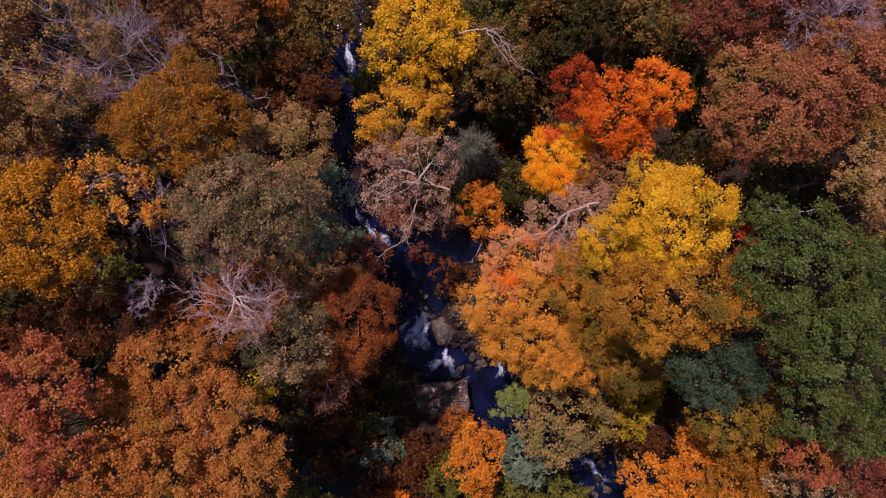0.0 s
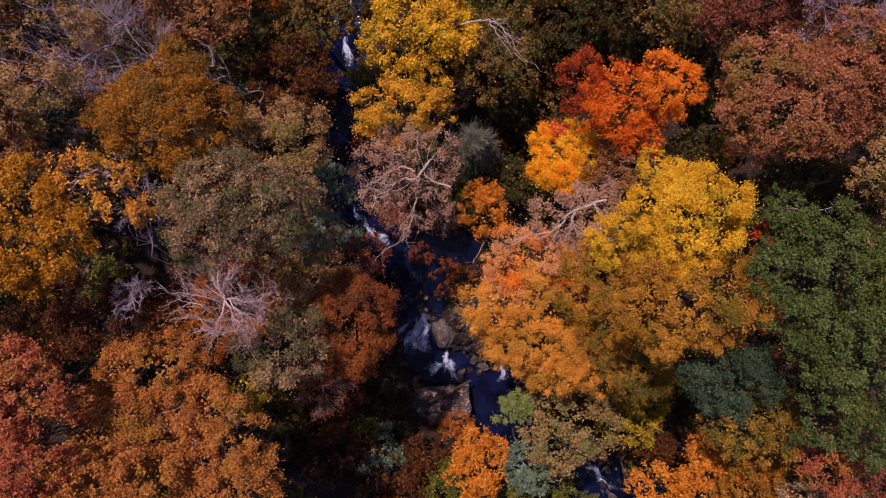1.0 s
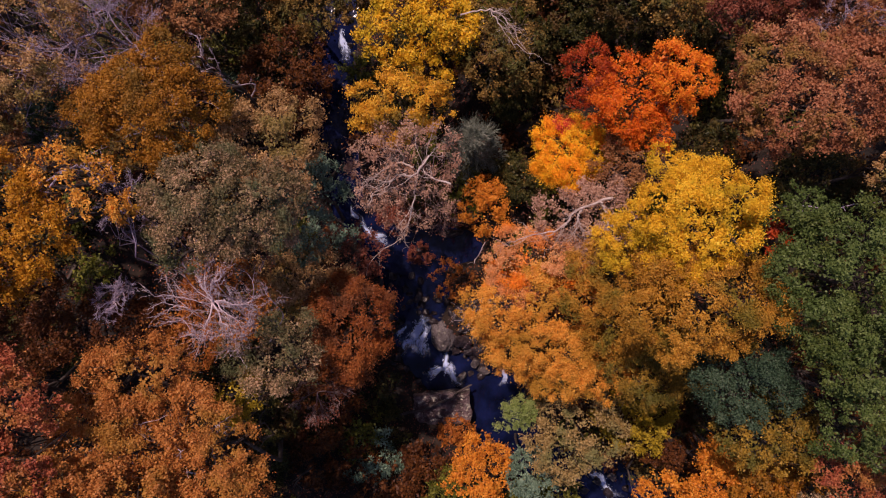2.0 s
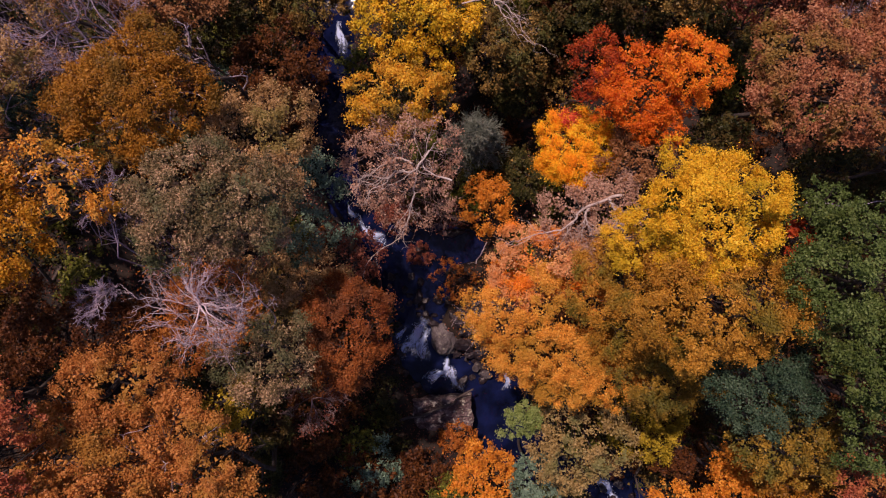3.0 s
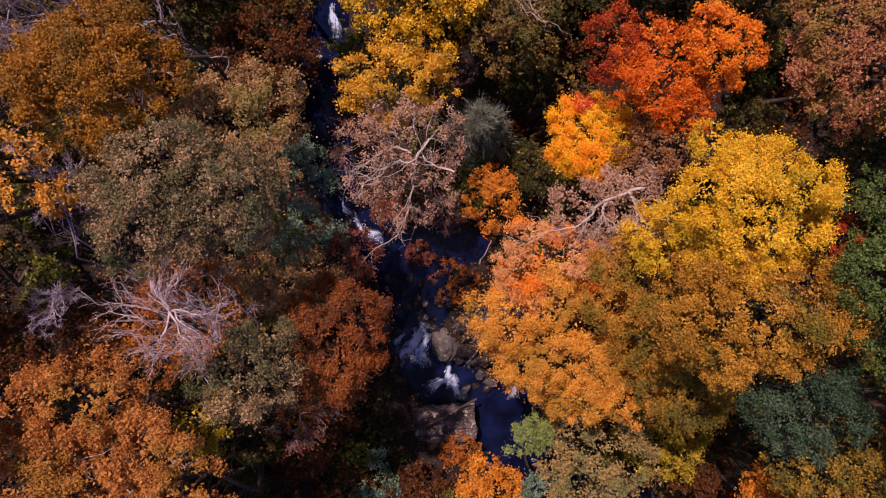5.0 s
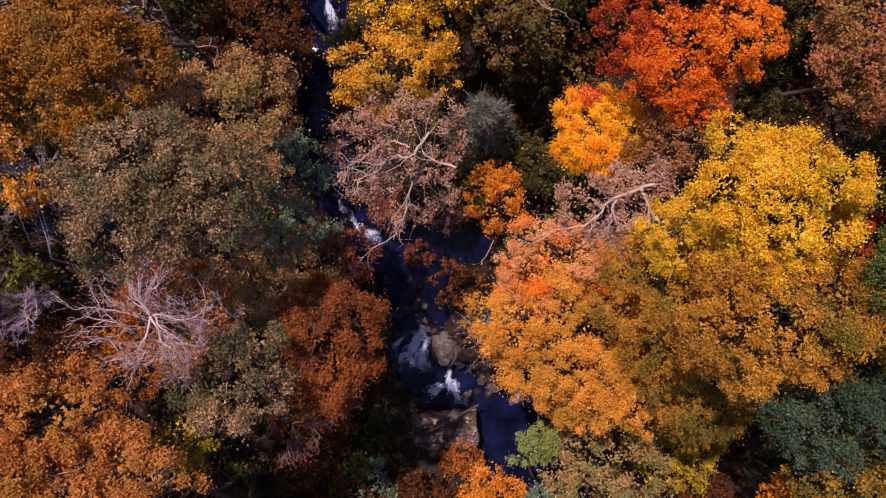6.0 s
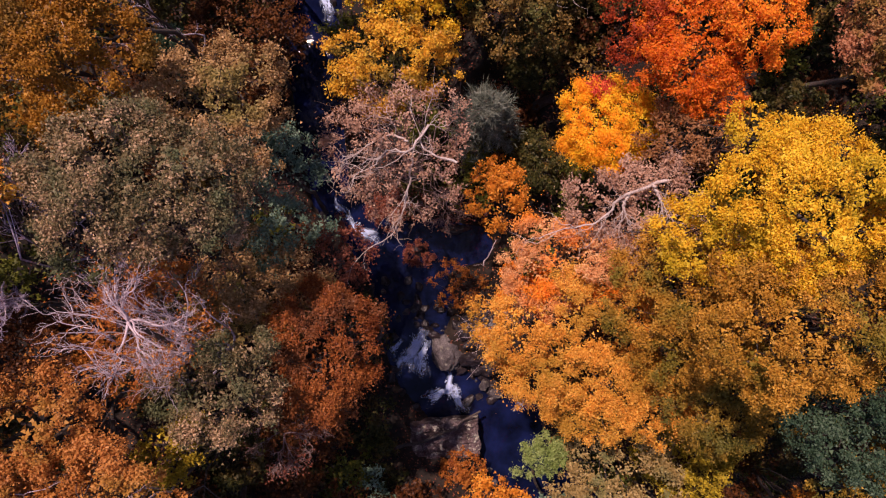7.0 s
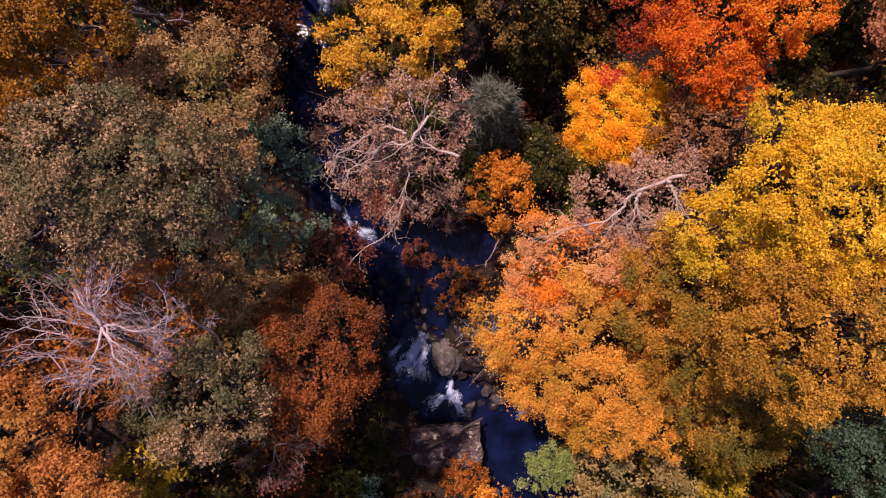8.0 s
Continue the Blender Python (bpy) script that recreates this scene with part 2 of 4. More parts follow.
# ---- mesh helpers ----
def mesh_from(name, verts, faces, material, smooth=False):
    """A mesh from an array of places and an array of equal-sided faces, or a list of faces."""
    me = bpy.data.meshes.new(name)
    verts = np.asarray(verts, dtype=np.float32)
    if isinstance(faces, np.ndarray):
        k, c = faces.shape[1], faces.shape[0]
        me.vertices.add(len(verts))
        me.vertices.foreach_set("co", verts.ravel())
        me.loops.add(c * k)
        me.loops.foreach_set("vertex_index", faces.astype(np.int32).ravel())
        me.polygons.add(c)
        me.polygons.foreach_set("loop_start", np.arange(0, c * k, k, dtype=np.int32))
        me.update(calc_edges=True)
    else:
        me.from_pydata(verts.tolist(), [], faces)
        me.update()
    me.polygons.foreach_set("use_smooth", [smooth] * len(me.polygons))
    me.materials.append(material)
    return me


def piece(name, me, parent=None, label=""):
    ob = new(name, me)
    if parent:
        ob.parent = parent
    return tagged(ob, label)


def tubes(runs, sides=5):
    """Tapered tubes along polylines: runs of (points, first radius, last radius)."""
    vs, fs, base = [], [], 0
    ring = np.arange(sides) * 2 * np.pi / sides
    for pts, r0, r1 in runs:
        pts = np.asarray(pts, float)
        k = len(pts)
        d = np.gradient(pts, axis=0)
        d /= np.linalg.norm(d, axis=1, keepdims=True) + 1e-9
        up = np.array((0.0, 0.0, 1.0)) if abs(d[0, 2]) < 0.9 else np.array((1.0, 0.0, 0.0))
        a = np.cross(d, up)
        a /= np.linalg.norm(a, axis=1, keepdims=True) + 1e-9
        b = np.cross(d, a)
        r = np.linspace(r0, r1, k)[:, None, None]
        v = pts[:, None, :] + r * (np.cos(ring)[None, :, None] * a[:, None, :] + np.sin(ring)[None, :, None] * b[:, None, :])
        vs.append(v.reshape(-1, 3))
        i, j = np.meshgrid(np.arange(k - 1), np.arange(sides), indexing="ij")
        j2 = (j + 1) % sides
        fs.append((base + np.stack([i * sides + j, i * sides + j2, (i + 1) * sides + j2, (i + 1) * sides + j], -1)).reshape(-1, 4))
        base += k * sides
    return np.concatenate(vs), np.concatenate(fs)


def bend(rng, a, b, n=5, sag=0.0, wobble=0.12):
    """A winding line from a to b that bows upward by sag."""
    a, b = np.asarray(a, float), np.asarray(b, float)
    t = np.linspace(0, 1, n)[:, None]
    reach = np.linalg.norm(b - a)
    p = a + (b - a) * t
    for k in (1, 2, 3, 4):
        p += np.sin(k * np.pi * t) * rng.normal(0, 0.24 * wobble * reach / k, 3)
    p[:, 2] += sag * reach * (4 * t[:, 0] * (1 - t[:, 0]))
    return p


def leaves(rng, spots, out, length, width, up=0.5, wild=0.8):
    """Small leaves at spots, facing roughly out and up, broad at one shoulder and pointed at the tip."""
    n = len(spots)
    nor = out * 0.5 + np.array((0, 0, up)) + rng.normal(0, wild, (n, 3))
    nor /= np.linalg.norm(nor, axis=1, keepdims=True) + 1e-9
    a = np.cross(nor, rng.normal(0, 1, (n, 3)))
    a /= np.linalg.norm(a, axis=1, keepdims=True) + 1e-9
    b = np.cross(nor, a)
    s = rng.uniform(0.6, 1.35, (n, 1))
    le, wi = length * s * 0.5, width * s * 0.5
    v = np.stack([spots - a * le * 0.6 + b * wi, spots - a * le * 0.9 - b * wi, spots + a * le], 1).reshape(-1, 3)
    return v, np.arange(3 * n).reshape(-1, 3)


# ---- the lie of the land ----
# the stream's middle line: x, y, half width, water level
STREAM = [(-8.5, 40, 2.0, 3.2), (-7.6, 24, 2.0, 2.6), (-7.1, 15.4, 1.2, 2.4), (-7.6, 12.4, 1.5, 1.7), (-7.2, 7.0, 1.2, 1.6), (-6.6, 3.0, 1.0, 1.5), (-5.1, 1.3, 1.1, 1.2),
          (-2.6, -0.6, 2.2, 0.9), (-1.9, -3.2, 2.2, 0.85), (-2.0, -5.6, 1.5, 0.8), (-1.3, -7.2, 1.6, 0.45), (0.2, -8.8, 1.6, 0.2),
          (3.6, -10.4, 2.0, 0.0), (4.6, -12.8, 2.0, -0.05), (6.6, -15.4, 1.6, -0.1), (11.4, -16.8, 1.8, -0.2), (16.0, -20.0, 2.0, -0.4), (24.0, -34.0, 2.0, -0.8)]
SP = np.array(STREAM, float)
POOL = np.array([(-2.4, -0.5, 1.9, 0.9), (-0.4, 0.1, 1.5, 0.9), (1.6, 0.2, 1.0, 0.9)])
REACHES = list(zip(SP[:-1], SP[1:])) + list(zip(POOL[:-1], POOL[1:]))


def stream_at(x, y):
    """Distance from the stream's middle line, and the half width and water level there."""
    x, y = np.asarray(x, float), np.asarray(y, float)
    best, w, z = np.full(x.shape, 1e9), np.zeros(x.shape), np.zeros(x.shape)
    for a, b in REACHES:
        d = b[:2] - a[:2]
        s = np.clip(((x - a[0]) * d[0] + (y - a[1]) * d[1]) / (d @ d), 0, 1)
        q = np.hypot(x - a[0] - s * d[0], y - a[1] - s * d[1])
        near = q - (a[2] + s * (b[2] - a[2])) < best - w
        best = np.where(near, q, best)
        w = np.where(near, a[2] + s * (b[2] - a[2]), w)
        z = np.where(near, a[3] + s * (b[3] - a[3]), z)
    return best, w, z


def hum(x, y):
    return 0.5 * np.sin(0.31 * x + 1.7) * np.cos(0.27 * y) + 0.25 * np.sin(0.83 * x - 0.61 * y) + 0.12 * np.sin(1.9 * x + 1.3 * y) * np.sin(1.1 * y - 0.7 * x)


def land(x, y):
    q, w, z = stream_at(x, y)
    e = q - w
    bank = np.clip((e + 0.4) / 1.0, 0, 1)
    rise = 0.9 * bank + 9.0 * (1 - np.exp(-np.clip(e, 0, None) / 17.0))
    return z - 0.45 + rise * (0.55 + 0.45 * bank) + hum(x, y) * np.clip(e / 4, 0, 1)


def ground_z(x, y):
    return float(land(np.array([x]), np.array([y]))[0])


def build_ground():
    near = np.arange(-32, 32.01, 0.4)
    far = 32 + np.cumsum(0.6 * 1.22 ** np.arange(33))
    ax = np.concatenate([-far[::-1], near, far])
    X, Y = np.meshgrid(ax, ax, indexing="ij")
    Z = land(X, Y)
    k = len(ax)
    i, j = np.meshgrid(np.arange(k - 1), np.arange(k - 1), indexing="ij")
    f = np.stack([i * k + j, (i + 1) * k + j, (i + 1) * k + j + 1, i * k + j + 1], -1).reshape(-1, 4)
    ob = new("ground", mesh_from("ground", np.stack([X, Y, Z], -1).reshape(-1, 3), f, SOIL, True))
    tagged(ob, "brown forest floor under fallen leaves, darkened for shade, cut by a stream", "forest floor", kind="structure")


def build_water():
    # a fine sheet at the stream's own level, kept only in the channel
    ax, ay = np.arange(-12, 27, 0.25), np.arange(-36, 42, 0.25)
    X, Y = np.meshgrid(ax, ay, indexing="ij")
    q, w, z = stream_at(X, Y)
    wet = q - w < 0.75
    Z = z + 0.02 * np.sin(X * 4.1 + Y) * np.sin(Y * 3.3 - 0.6 * X) + 0.012 * np.sin(X * 9 + Y * 5)
    k = len(ay)
    i, j = np.meshgrid(np.arange(len(ax) - 1), np.arange(k - 1), indexing="ij")
    f = np.stack([i * k + j, (i + 1) * k + j, (i + 1) * k + j + 1, i * k + j + 1], -1)
    f = f[wet[:-1, :-1] & wet[1:, 1:]].reshape(-1, 4)
    used, back = np.unique(f, return_inverse=True)
    v = np.stack([X, Y, Z], -1).reshape(-1, 3)[used]
    ob = new("water", mesh_from("water", v, back.reshape(-1, 4), WATER, True))
    tagged(ob, "dark blue stream water running between rocks", "stream", kind="structure")


build_ground()
build_water()


# ---- trees and shrubs ----
def ripple(q, ph):
    """Smooth uneven waves about a metre and a half metre long, from -1 to 1."""
    x, y, z = q[:, 0], q[:, 1], q[:, 2]
    a = np.sin(2.1 * x + 1.3 * y + ph[0]) * np.sin(1.9 * y - 1.1 * z + ph[1]) + np.sin(2.3 * z + 0.9 * x + ph[2]) * np.sin(1.7 * x - 1.6 * y + ph[3])
    b = np.sin(4.6 * x - 3.1 * y + ph[4]) * np.sin(4.9 * y + 2.7 * z + ph[5])
    return 0.38 * a + 0.42 * b


def crown_points(rng, rx, ry, rz, clump, gaps, low, lumpy=1.0):
    """Middles of the leaf sprays over a dome of bough heads, with the way out of the crown there and each spray's size."""
    area = 2 * math.pi * rx * ry * (0.55 + 0.9 * rz / (rx + ry))
    n = max(40, int(1.6 * area / (math.pi * clump * clump)))
    d = rng.normal(0, 1, (n * 7, 3))
    d /= np.linalg.norm(d, axis=1, keepdims=True)
    size = np.array((rx, ry, rz))
    share = np.linalg.norm(d / size, axis=1)
    d = d[(d[:, 2] > -low) & (rng.random(len(d)) < share / share.max())][:n]
    ph = rng.uniform(0, 6.28, 6)
    az = np.arctan2(d[:, 1], d[:, 0])
    flat = 1 - np.abs(d[:, 2])
    lobe = 1 + 0.08 * np.sin(3 * az + ph[0]) + (0.07 * np.sin(5 * az + ph[1]) + 0.05 * np.sin(9 * az + ph[2])) * (0.4 + 0.6 * flat)
    q = d * size
    # bough heads: the crown swells round each one and falls back into the crevices between them
    m = max(5, int(area / 0.62))
    h = rng.normal(0, 1, (m * 4, 3))
    h /= np.linalg.norm(h, axis=1, keepdims=True)
    h = h[h[:, 2] > -low - 0.2][:m] * size
    far = np.linalg.norm(q[:, None, :] - h[None], axis=2)
    mine = far.argmin(1)
    far = far[np.arange(len(q)), mine] / rng.uniform(0.42, 0.78, m)[mine]
    swell = np.clip(1 - far * far, -0.9, 1.0) * 0.34 + rng.normal(0, 0.16, m)[mine]
    swell = (swell + 0.12 * ripple(q, ph)) * lumpy * min(1.0, 0.25 + 0.22 * (rx + ry))
    hole = -far + 0.45 * ripple(q, ph) + rng.normal(0, 0.35, len(d))
    keep = hole > np.quantile(hole, min(0.6, gaps + 0.05))
    d, lobe, swell, far = d[keep], lobe[keep], swell[keep], far[keep]
    p = d * (lobe - 0.05)[:, None] * size
    out = rng.normal(0, 0.07, len(d)) + np.where(rng.random(len(d)) < 0.14, rng.random(len(d)) * 0.28, 0.0)
    p += d * (swell + out)[:, None]
    big = rng.uniform(0.55, 1.45, len(d)) * (1.08 - 0.28 * np.clip(far, 0, 1.2))
    return p, d, big


def tree(name, label, x, y, top, rx, ry, palette, rz=0.0, leaf=0.0, clump=0.0, full=1.0, gaps=0.08, low=0.15, bark=None, limbs=6, twigs=0.0, foot=None, group="", category="tree", crook=None, boughs=9, lumpy=1.0, foot_off=(0.0, 0.0), thick=0.05):
    """A broadleaf tree: trunk, main limbs with their boughs, and a crown of leaf clumps."""
    rng = np.random.default_rng(abs(int(x * 131 + y * 377 + top * 17)) + 5)
    rz = rz or min(4.0, max(0.8, 0.72 * (rx + ry) / 2))
    edge = 1.25 if abs(x) > 13.5 or abs(y) > 8.5 else 1.0
    leaf = leaf or min(0.12, max(0.079, 0.079 + 0.003 * (20 - top))) * edge
    clump = clump or min(0.25, 0.13 + 0.03 * (rx + ry))
    bark = bark or BARK
    fx, fy = foot_off
    gz = ground_z(x + fx, y + fy) if foot is None else foot
    cz = max(top - rz, gz + 0.3 * rz)
    root = tagged(new(name), label, category, group)
    root.location = (x + fx, y + fy, gz)
    zc = cz - gz
    p, d, big_spray = crown_points(rng, rx, ry, rz, clump, gaps, low, lumpy)
    mid = np.array((-fx, -fy, zc))
    p = p + mid
    p[:, 2] = np.maximum(p[:, 2], 0.25)
    # trunk
    big = min(0.2, 0.008 * (top - gz) + 0.014 * (rx + ry) / 2)
    lean = rng.normal(0, 0.25, 2) * min(1, rx / 3)
    head = np.array((lean[0] * 0.4 - fx, lean[1] * 0.4 - fy, max(0.4, zc + 0.2 * rz)))
    line = bend(rng, (0, 0, -0.25), head, 8, 0, 0.25)
    v, f = tubes([(line, big, big * 0.35)], 8)
    piece("trunk", mesh_from("trunk", v, f, BARK, True), root)
    # limbs: clumps gathered round each limb's end
    az = np.arctan2(p[:, 1] + fy, p[:, 0] + fx)
    order = np.floor((az + np.pi) / (2 * np.pi) * limbs + rng.normal(0, 0.25, len(p))).astype(int) % limbs
    for k in range(limbs):
        mine = p[order == k]
        if not len(mine):
            continue
        goal = (mine.mean(0) - mid) * np.array((0.75, 0.75, 1.0)) + mid
        s = rng.uniform(0.45, 0.85)
        start = line[int(s * 7)]
        limb = bend(rng, start, goal, 7, 0.06, 0.3)
        bark_here = bark if full < 0.6 or k % 3 == 0 else BARK
        v, f = tubes([(limb, big * 0.28, big * 0.12)], 5)
        limb_part = piece("limb", mesh_from("limb", v, f, bark_here, True), root)
        runs = []
        for q in mine[np.linspace(0, len(mine) - 1, min(boughs, len(mine))).astype(int)]:
            j = rng.integers(3, 7)
            runs.append((bend(rng, limb[j], q, 5, 0.05, 0.3), big * 0.11, 0.008))
            for _ in range(int(4 * twigs)):
                e = q + rng.normal(0, 0.5, 3) + np.array((0, 0, 0.25))
                runs.append((bend(rng, limb[j] * 0.3 + q * 0.7, e, 4, 0.03, 0.4), 0.010, 0.004))
        v, f = tubes(runs, 3)
        tagged(piece("bough_spray", mesh_from("bough_spray", v, f, bark_here, True), limb_part), kind="stuff")
    for way_through in crook or ():
        crooked(root, way_through, rng, thick)
    # leaves: fine ones in loose sprays over the boughs, coarse ones deep inside
    per = max(4, int(full * 2.5 * math.pi * clump * clump / (leaf * leaf * 0.36)))
    many = np.maximum(3, (per * big_spray ** 2 * rng.uniform(0.7, 1.2, len(p))).astype(int))
    c = np.repeat(np.arange(len(p)), many)
    off = rng.normal(0, 0.43, (len(c), 3)) + d[c] * 0.25
    stray = rng.random(len(c)) < 0.045
    off[stray] *= 2.0
    spots = p[c] + off * (clump * big_spray[c])[:, None] * np.array((1.15, 1.15, 0.75))
    v, f = leaves(rng, spots, d[c] * 0.5 + off * 0.5, leaf, leaf * 0.75)
    if full > 0.5:
        m = int(full * 290 * rx * ry)
        q = rng.integers(0, len(p), m)
        inner = (p[q] - mid) * np.where(rng.random((m, 1)) < 0.7, rng.uniform(0.80, 0.93, (m, 1)), rng.uniform(0.4, 0.8, (m, 1))) + mid + rng.normal(0, 0.12, (m, 3))
        v2, f2 = leaves(rng, inner, d[q], 0.15, 0.12, 0.8, 0.6)
        v, f = np.concatenate([v, v2]), np.concatenate([f, f2 + len(v)])
    piece("crown", mesh_from("crown", v, f, LEAF[palette]), root)
    return root


def crooked(root, points, rng, thick=0.05):
    """A bleached crooked limb through places of the world, with side shoots, as a part of a tree."""
    base = np.array(root.location)
    pts = np.array(points, float) - base
    t, u = np.linspace(0, 1, len(pts)), np.linspace(0, 1, 22)
    line = np.stack([np.interp(u, t, pts[:, c]) for c in range(3)], 1)
    line[1:-1] = (line[:-2] + 2 * line[1:-1] + line[2:]) / 4
    line += rng.normal(0, 0.025, (22, 3))
    runs = [(line, thick, thick * 0.2)]
    for i in range(6, 22, 2):
        way = line[i] - line[i - 3]
        way /= np.linalg.norm(way) + 1e-6
        e = line[i] + (way + rng.normal(0, 0.6, 3)) * rng.uniform(0.4, 1.3)
        b = bend(rng, line[i], e, 7, 0.03, 0.3)
        runs.append((b, 0.017, 0.006))
        for j in (2, 3, 4, 5, 6):
            runs.append((bend(rng, b[j], b[j] + (way * 0.5 + rng.normal(0, 0.6, 3)) * 0.5, 4, 0, 0.5), 0.007, 0.003))
    v, f = tubes(runs, 5)
    piece("crooked_limb", mesh_from("crooked_limb", v, f, BLEACHED, True), root, "bleached crooked limb")


def bare_tree(name, label, x, y, top, rx, ry, palette="mauve", bark=None, limbs=12, rz=0.0, leafy=0.0, leaf=0.10, lean=(0, 0), twig=2, twig_bark=None, category="tree", group="", crook=None, stout=0.014, wind=0.32):
    """A tree that has shed its leaves: limbs that fork out and upward into fine twigs."""
    rng = np.random.default_rng(abs(int(x * 97 + y * 211 + top * 13)) + 3)
    bark = bark or PALE
    gz = ground_z(x, y)
    rz = rz or 0.7 * (rx + ry) / 2
    zc = top - rz - gz
    root = tagged(new(name), label, category, group)
    root.location = (x, y, gz)
    big = min(0.2, 0.008 * (top - gz) + 0.02 * rx)
    line = bend(rng, (-lean[0] * 0.6, -lean[1] * 0.6, -0.25), (lean[0], lean[1], max(0.6, zc + 0.3 * rz)), 9, 0, 0.3)
    v, f = tubes([(line, big, big * 0.4)], 8)
    piece("trunk", mesh_from("trunk", v, f, BARK, True), root)
    tips, fine = [], []
    shape = np.array((rx, ry, rz))
    for k in range(limbs):
        a = 2 * math.pi * (k + rng.uniform(-0.35, 0.35)) / limbs
        rise = rng.uniform(0.05, 0.9)
        flat = rng.uniform(0.7, 1.0) * (1 - 0.5 * rise * rise)
        goal = np.array((math.cos(a) * flat, math.sin(a) * flat, rise)) * shape + np.array((lean[0], lean[1], zc))
        start = line[rng.integers(5, 9)]
        limb = bend(rng, start, goal, 11, 0.10, wind)
        v, f = tubes([(limb, big * 0.14 + stout, 0.6 * stout)], 5)
        limb_part = piece("limb", mesh_from("limb", v, f, bark, True), root)
        runs = []
        way = (goal - start) / (np.linalg.norm(goal - start) + 1e-6)
        for j in range(3, 11):
            d = way + rng.normal(0, 0.4, 3) + np.array((0, 0, 0.05))
            d /= np.linalg.norm(d)
            e = limb[j] + d * (0.5 * rx * rng.uniform(0.45, 1.0) * (1.1 - 0.05 * j))
            bough = bend(rng, limb[j], e, 8, 0.05, 0.4)
            runs.append((bough, 0.8 * stout, 0.3 * stout))
            for i in range(2, 8):
                for _ in range(twig):
                    d2 = d + rng.normal(0, 0.42, 3)
                    e2 = bough[i] + d2 / np.linalg.norm(d2) * (0.2 * rx * rng.uniform(0.4, 1.3))
                    fine.append((bend(rng, bough[i], e2, 4, 0, 0.6), 0.007, 0.003))
                    tips.append(e2)
        v, f = tubes(runs, 3)
        tagged(piece("bough_spray", mesh_from("bough_spray", v, f, bark, True), limb_part), kind="stuff")
    v, f = tubes(fine, 3)
    tagged(piece("twig_spray", mesh_from("twig_spray", v, f, twig_bark or TWIG, True), root, "fine pinkish twigs"), kind="stuff")
    for way_through in crook or ():
        crooked(root, way_through, rng)
    if leafy > 0:
        tips = np.array(tips)
        n = int(leafy * len(tips) * 4)
        pick = rng.integers(0, len(tips), n)
        patch = np.sin(tips[pick, 0] * 1.9 + x) + np.sin(tips[pick, 1] * 2.3 + y) + rng.normal(0, 0.6, n)
        pick = pick[patch > -0.4]
        spots = tips[pick] + rng.normal(0, 0.18, (len(pick), 3)) - np.array((0, 0, 0.12))
        v, f = leaves(rng, spots, np.zeros_like(spots), leaf, leaf * 0.66)
        piece("crown", mesh_from("crown", v, f, LEAF[palette]), root, "sparse last leaves")
    return root


def pine(name, label, x, y, top, r, palette="needle", tuft=0.34, group="", whorls=7, category="pine tree"):
    """A small pine: whorls of boughs with tufts of needles."""
    rng = np.random.default_rng(abs(int(x * 53 + y * 89)) + 11)
    gz = ground_z(x, y)
    h = top - gz
    root = tagged(new(name), label, category, group)
    root.location = (x, y, gz)
    v, f = tubes([(bend(rng, (0, 0, -0.2), (0, 0, h), 7, 0, 0.1), 0.03 * h ** 0.8 + 0.03, 0.02)], 7)
    piece("trunk", mesh_from("trunk", v, f, BARK, True), root)
    spots, outs, runs = [], [], []
    for w in range(whorls):
        s = (w + 0.6) / whorls
        reach = r * (1.05 - s) ** 0.7
        for b in range(8):
            a = 2 * math.pi * (b + rng.uniform(-0.35, 0.35)) / 8 + w
            e = np.array((math.cos(a) * reach, math.sin(a) * reach, h * (0.35 + 0.65 * s) + 0.1 * reach)) * np.array((rng.uniform(0.75, 1.1),) * 2 + (1,))
            limb = bend(rng, (0, 0, h * (0.32 + 0.62 * s)), e, 6, 0.04, 0.2)
            runs.append((limb, 0.035, 0.008))
            for q in limb[1:]:
                n = 46
                dirs = rng.normal(0, 1, (n, 3)) + np.array((math.cos(a), math.sin(a), 0.6)) * 0.9
                dirs /= np.linalg.norm(dirs, axis=1, keepdims=True)
                spots.append(q + rng.normal(0, 0.07 + 0.05 * r, (n, 3)))
                outs.append(dirs)
    v, f = tubes(runs, 4)
    tagged(piece("bough_spray", mesh_from("bough_spray", v, f, BARK, True), root), kind="stuff")
    spots, outs = np.concatenate(spots), np.concatenate(outs)
    side = np.cross(outs, rng.normal(0, 1, outs.shape))
    side /= np.linalg.norm(side, axis=1, keepdims=True)
    wide = 0.022
    v = np.stack([spots - side * wide, spots + side * wide, spots + outs * tuft], 1).reshape(-1, 3)
    piece("crown", mesh_from("crown", v, np.arange(len(v)).reshape(-1, 3), LEAF[palette]), root)
    return root


bare_tree("bare_tree", "leafless mauve-grey tree with tangled branches", -14.78, 9.12, 19.8, 3.25, 2.99, "brown", bark=MAUVE, leafy=0.6, twig_bark=MAUVE, limbs=15, twig=2)
tree("tree", "thin brown-leaved tree with mauve twigs", -18.10, 8.90, 20.5, 2.79, 2.79, "brownolive", full=0.5, twigs=0.3, bark=MAUVE, gaps=0.3)
bare_tree("bare_tree", "leafless grey sapling in a dark gap", -20.25, 5.93, 15.0, 1.82, 1.97, "brown", bark=MAUVE, leafy=0.15, twig_bark=MAUVE, limbs=6)
tree("tree", "broad rust-orange tree with a domed crown", -12.09, 5.35, 20.8, 2.85, 1.95, "copper", bark=PALE, gaps=0.03)
tree("tree", "pointed rust-orange tree above a broad one", -11.35, 7.45, 20.2, 1.0, 1.15, "copper")
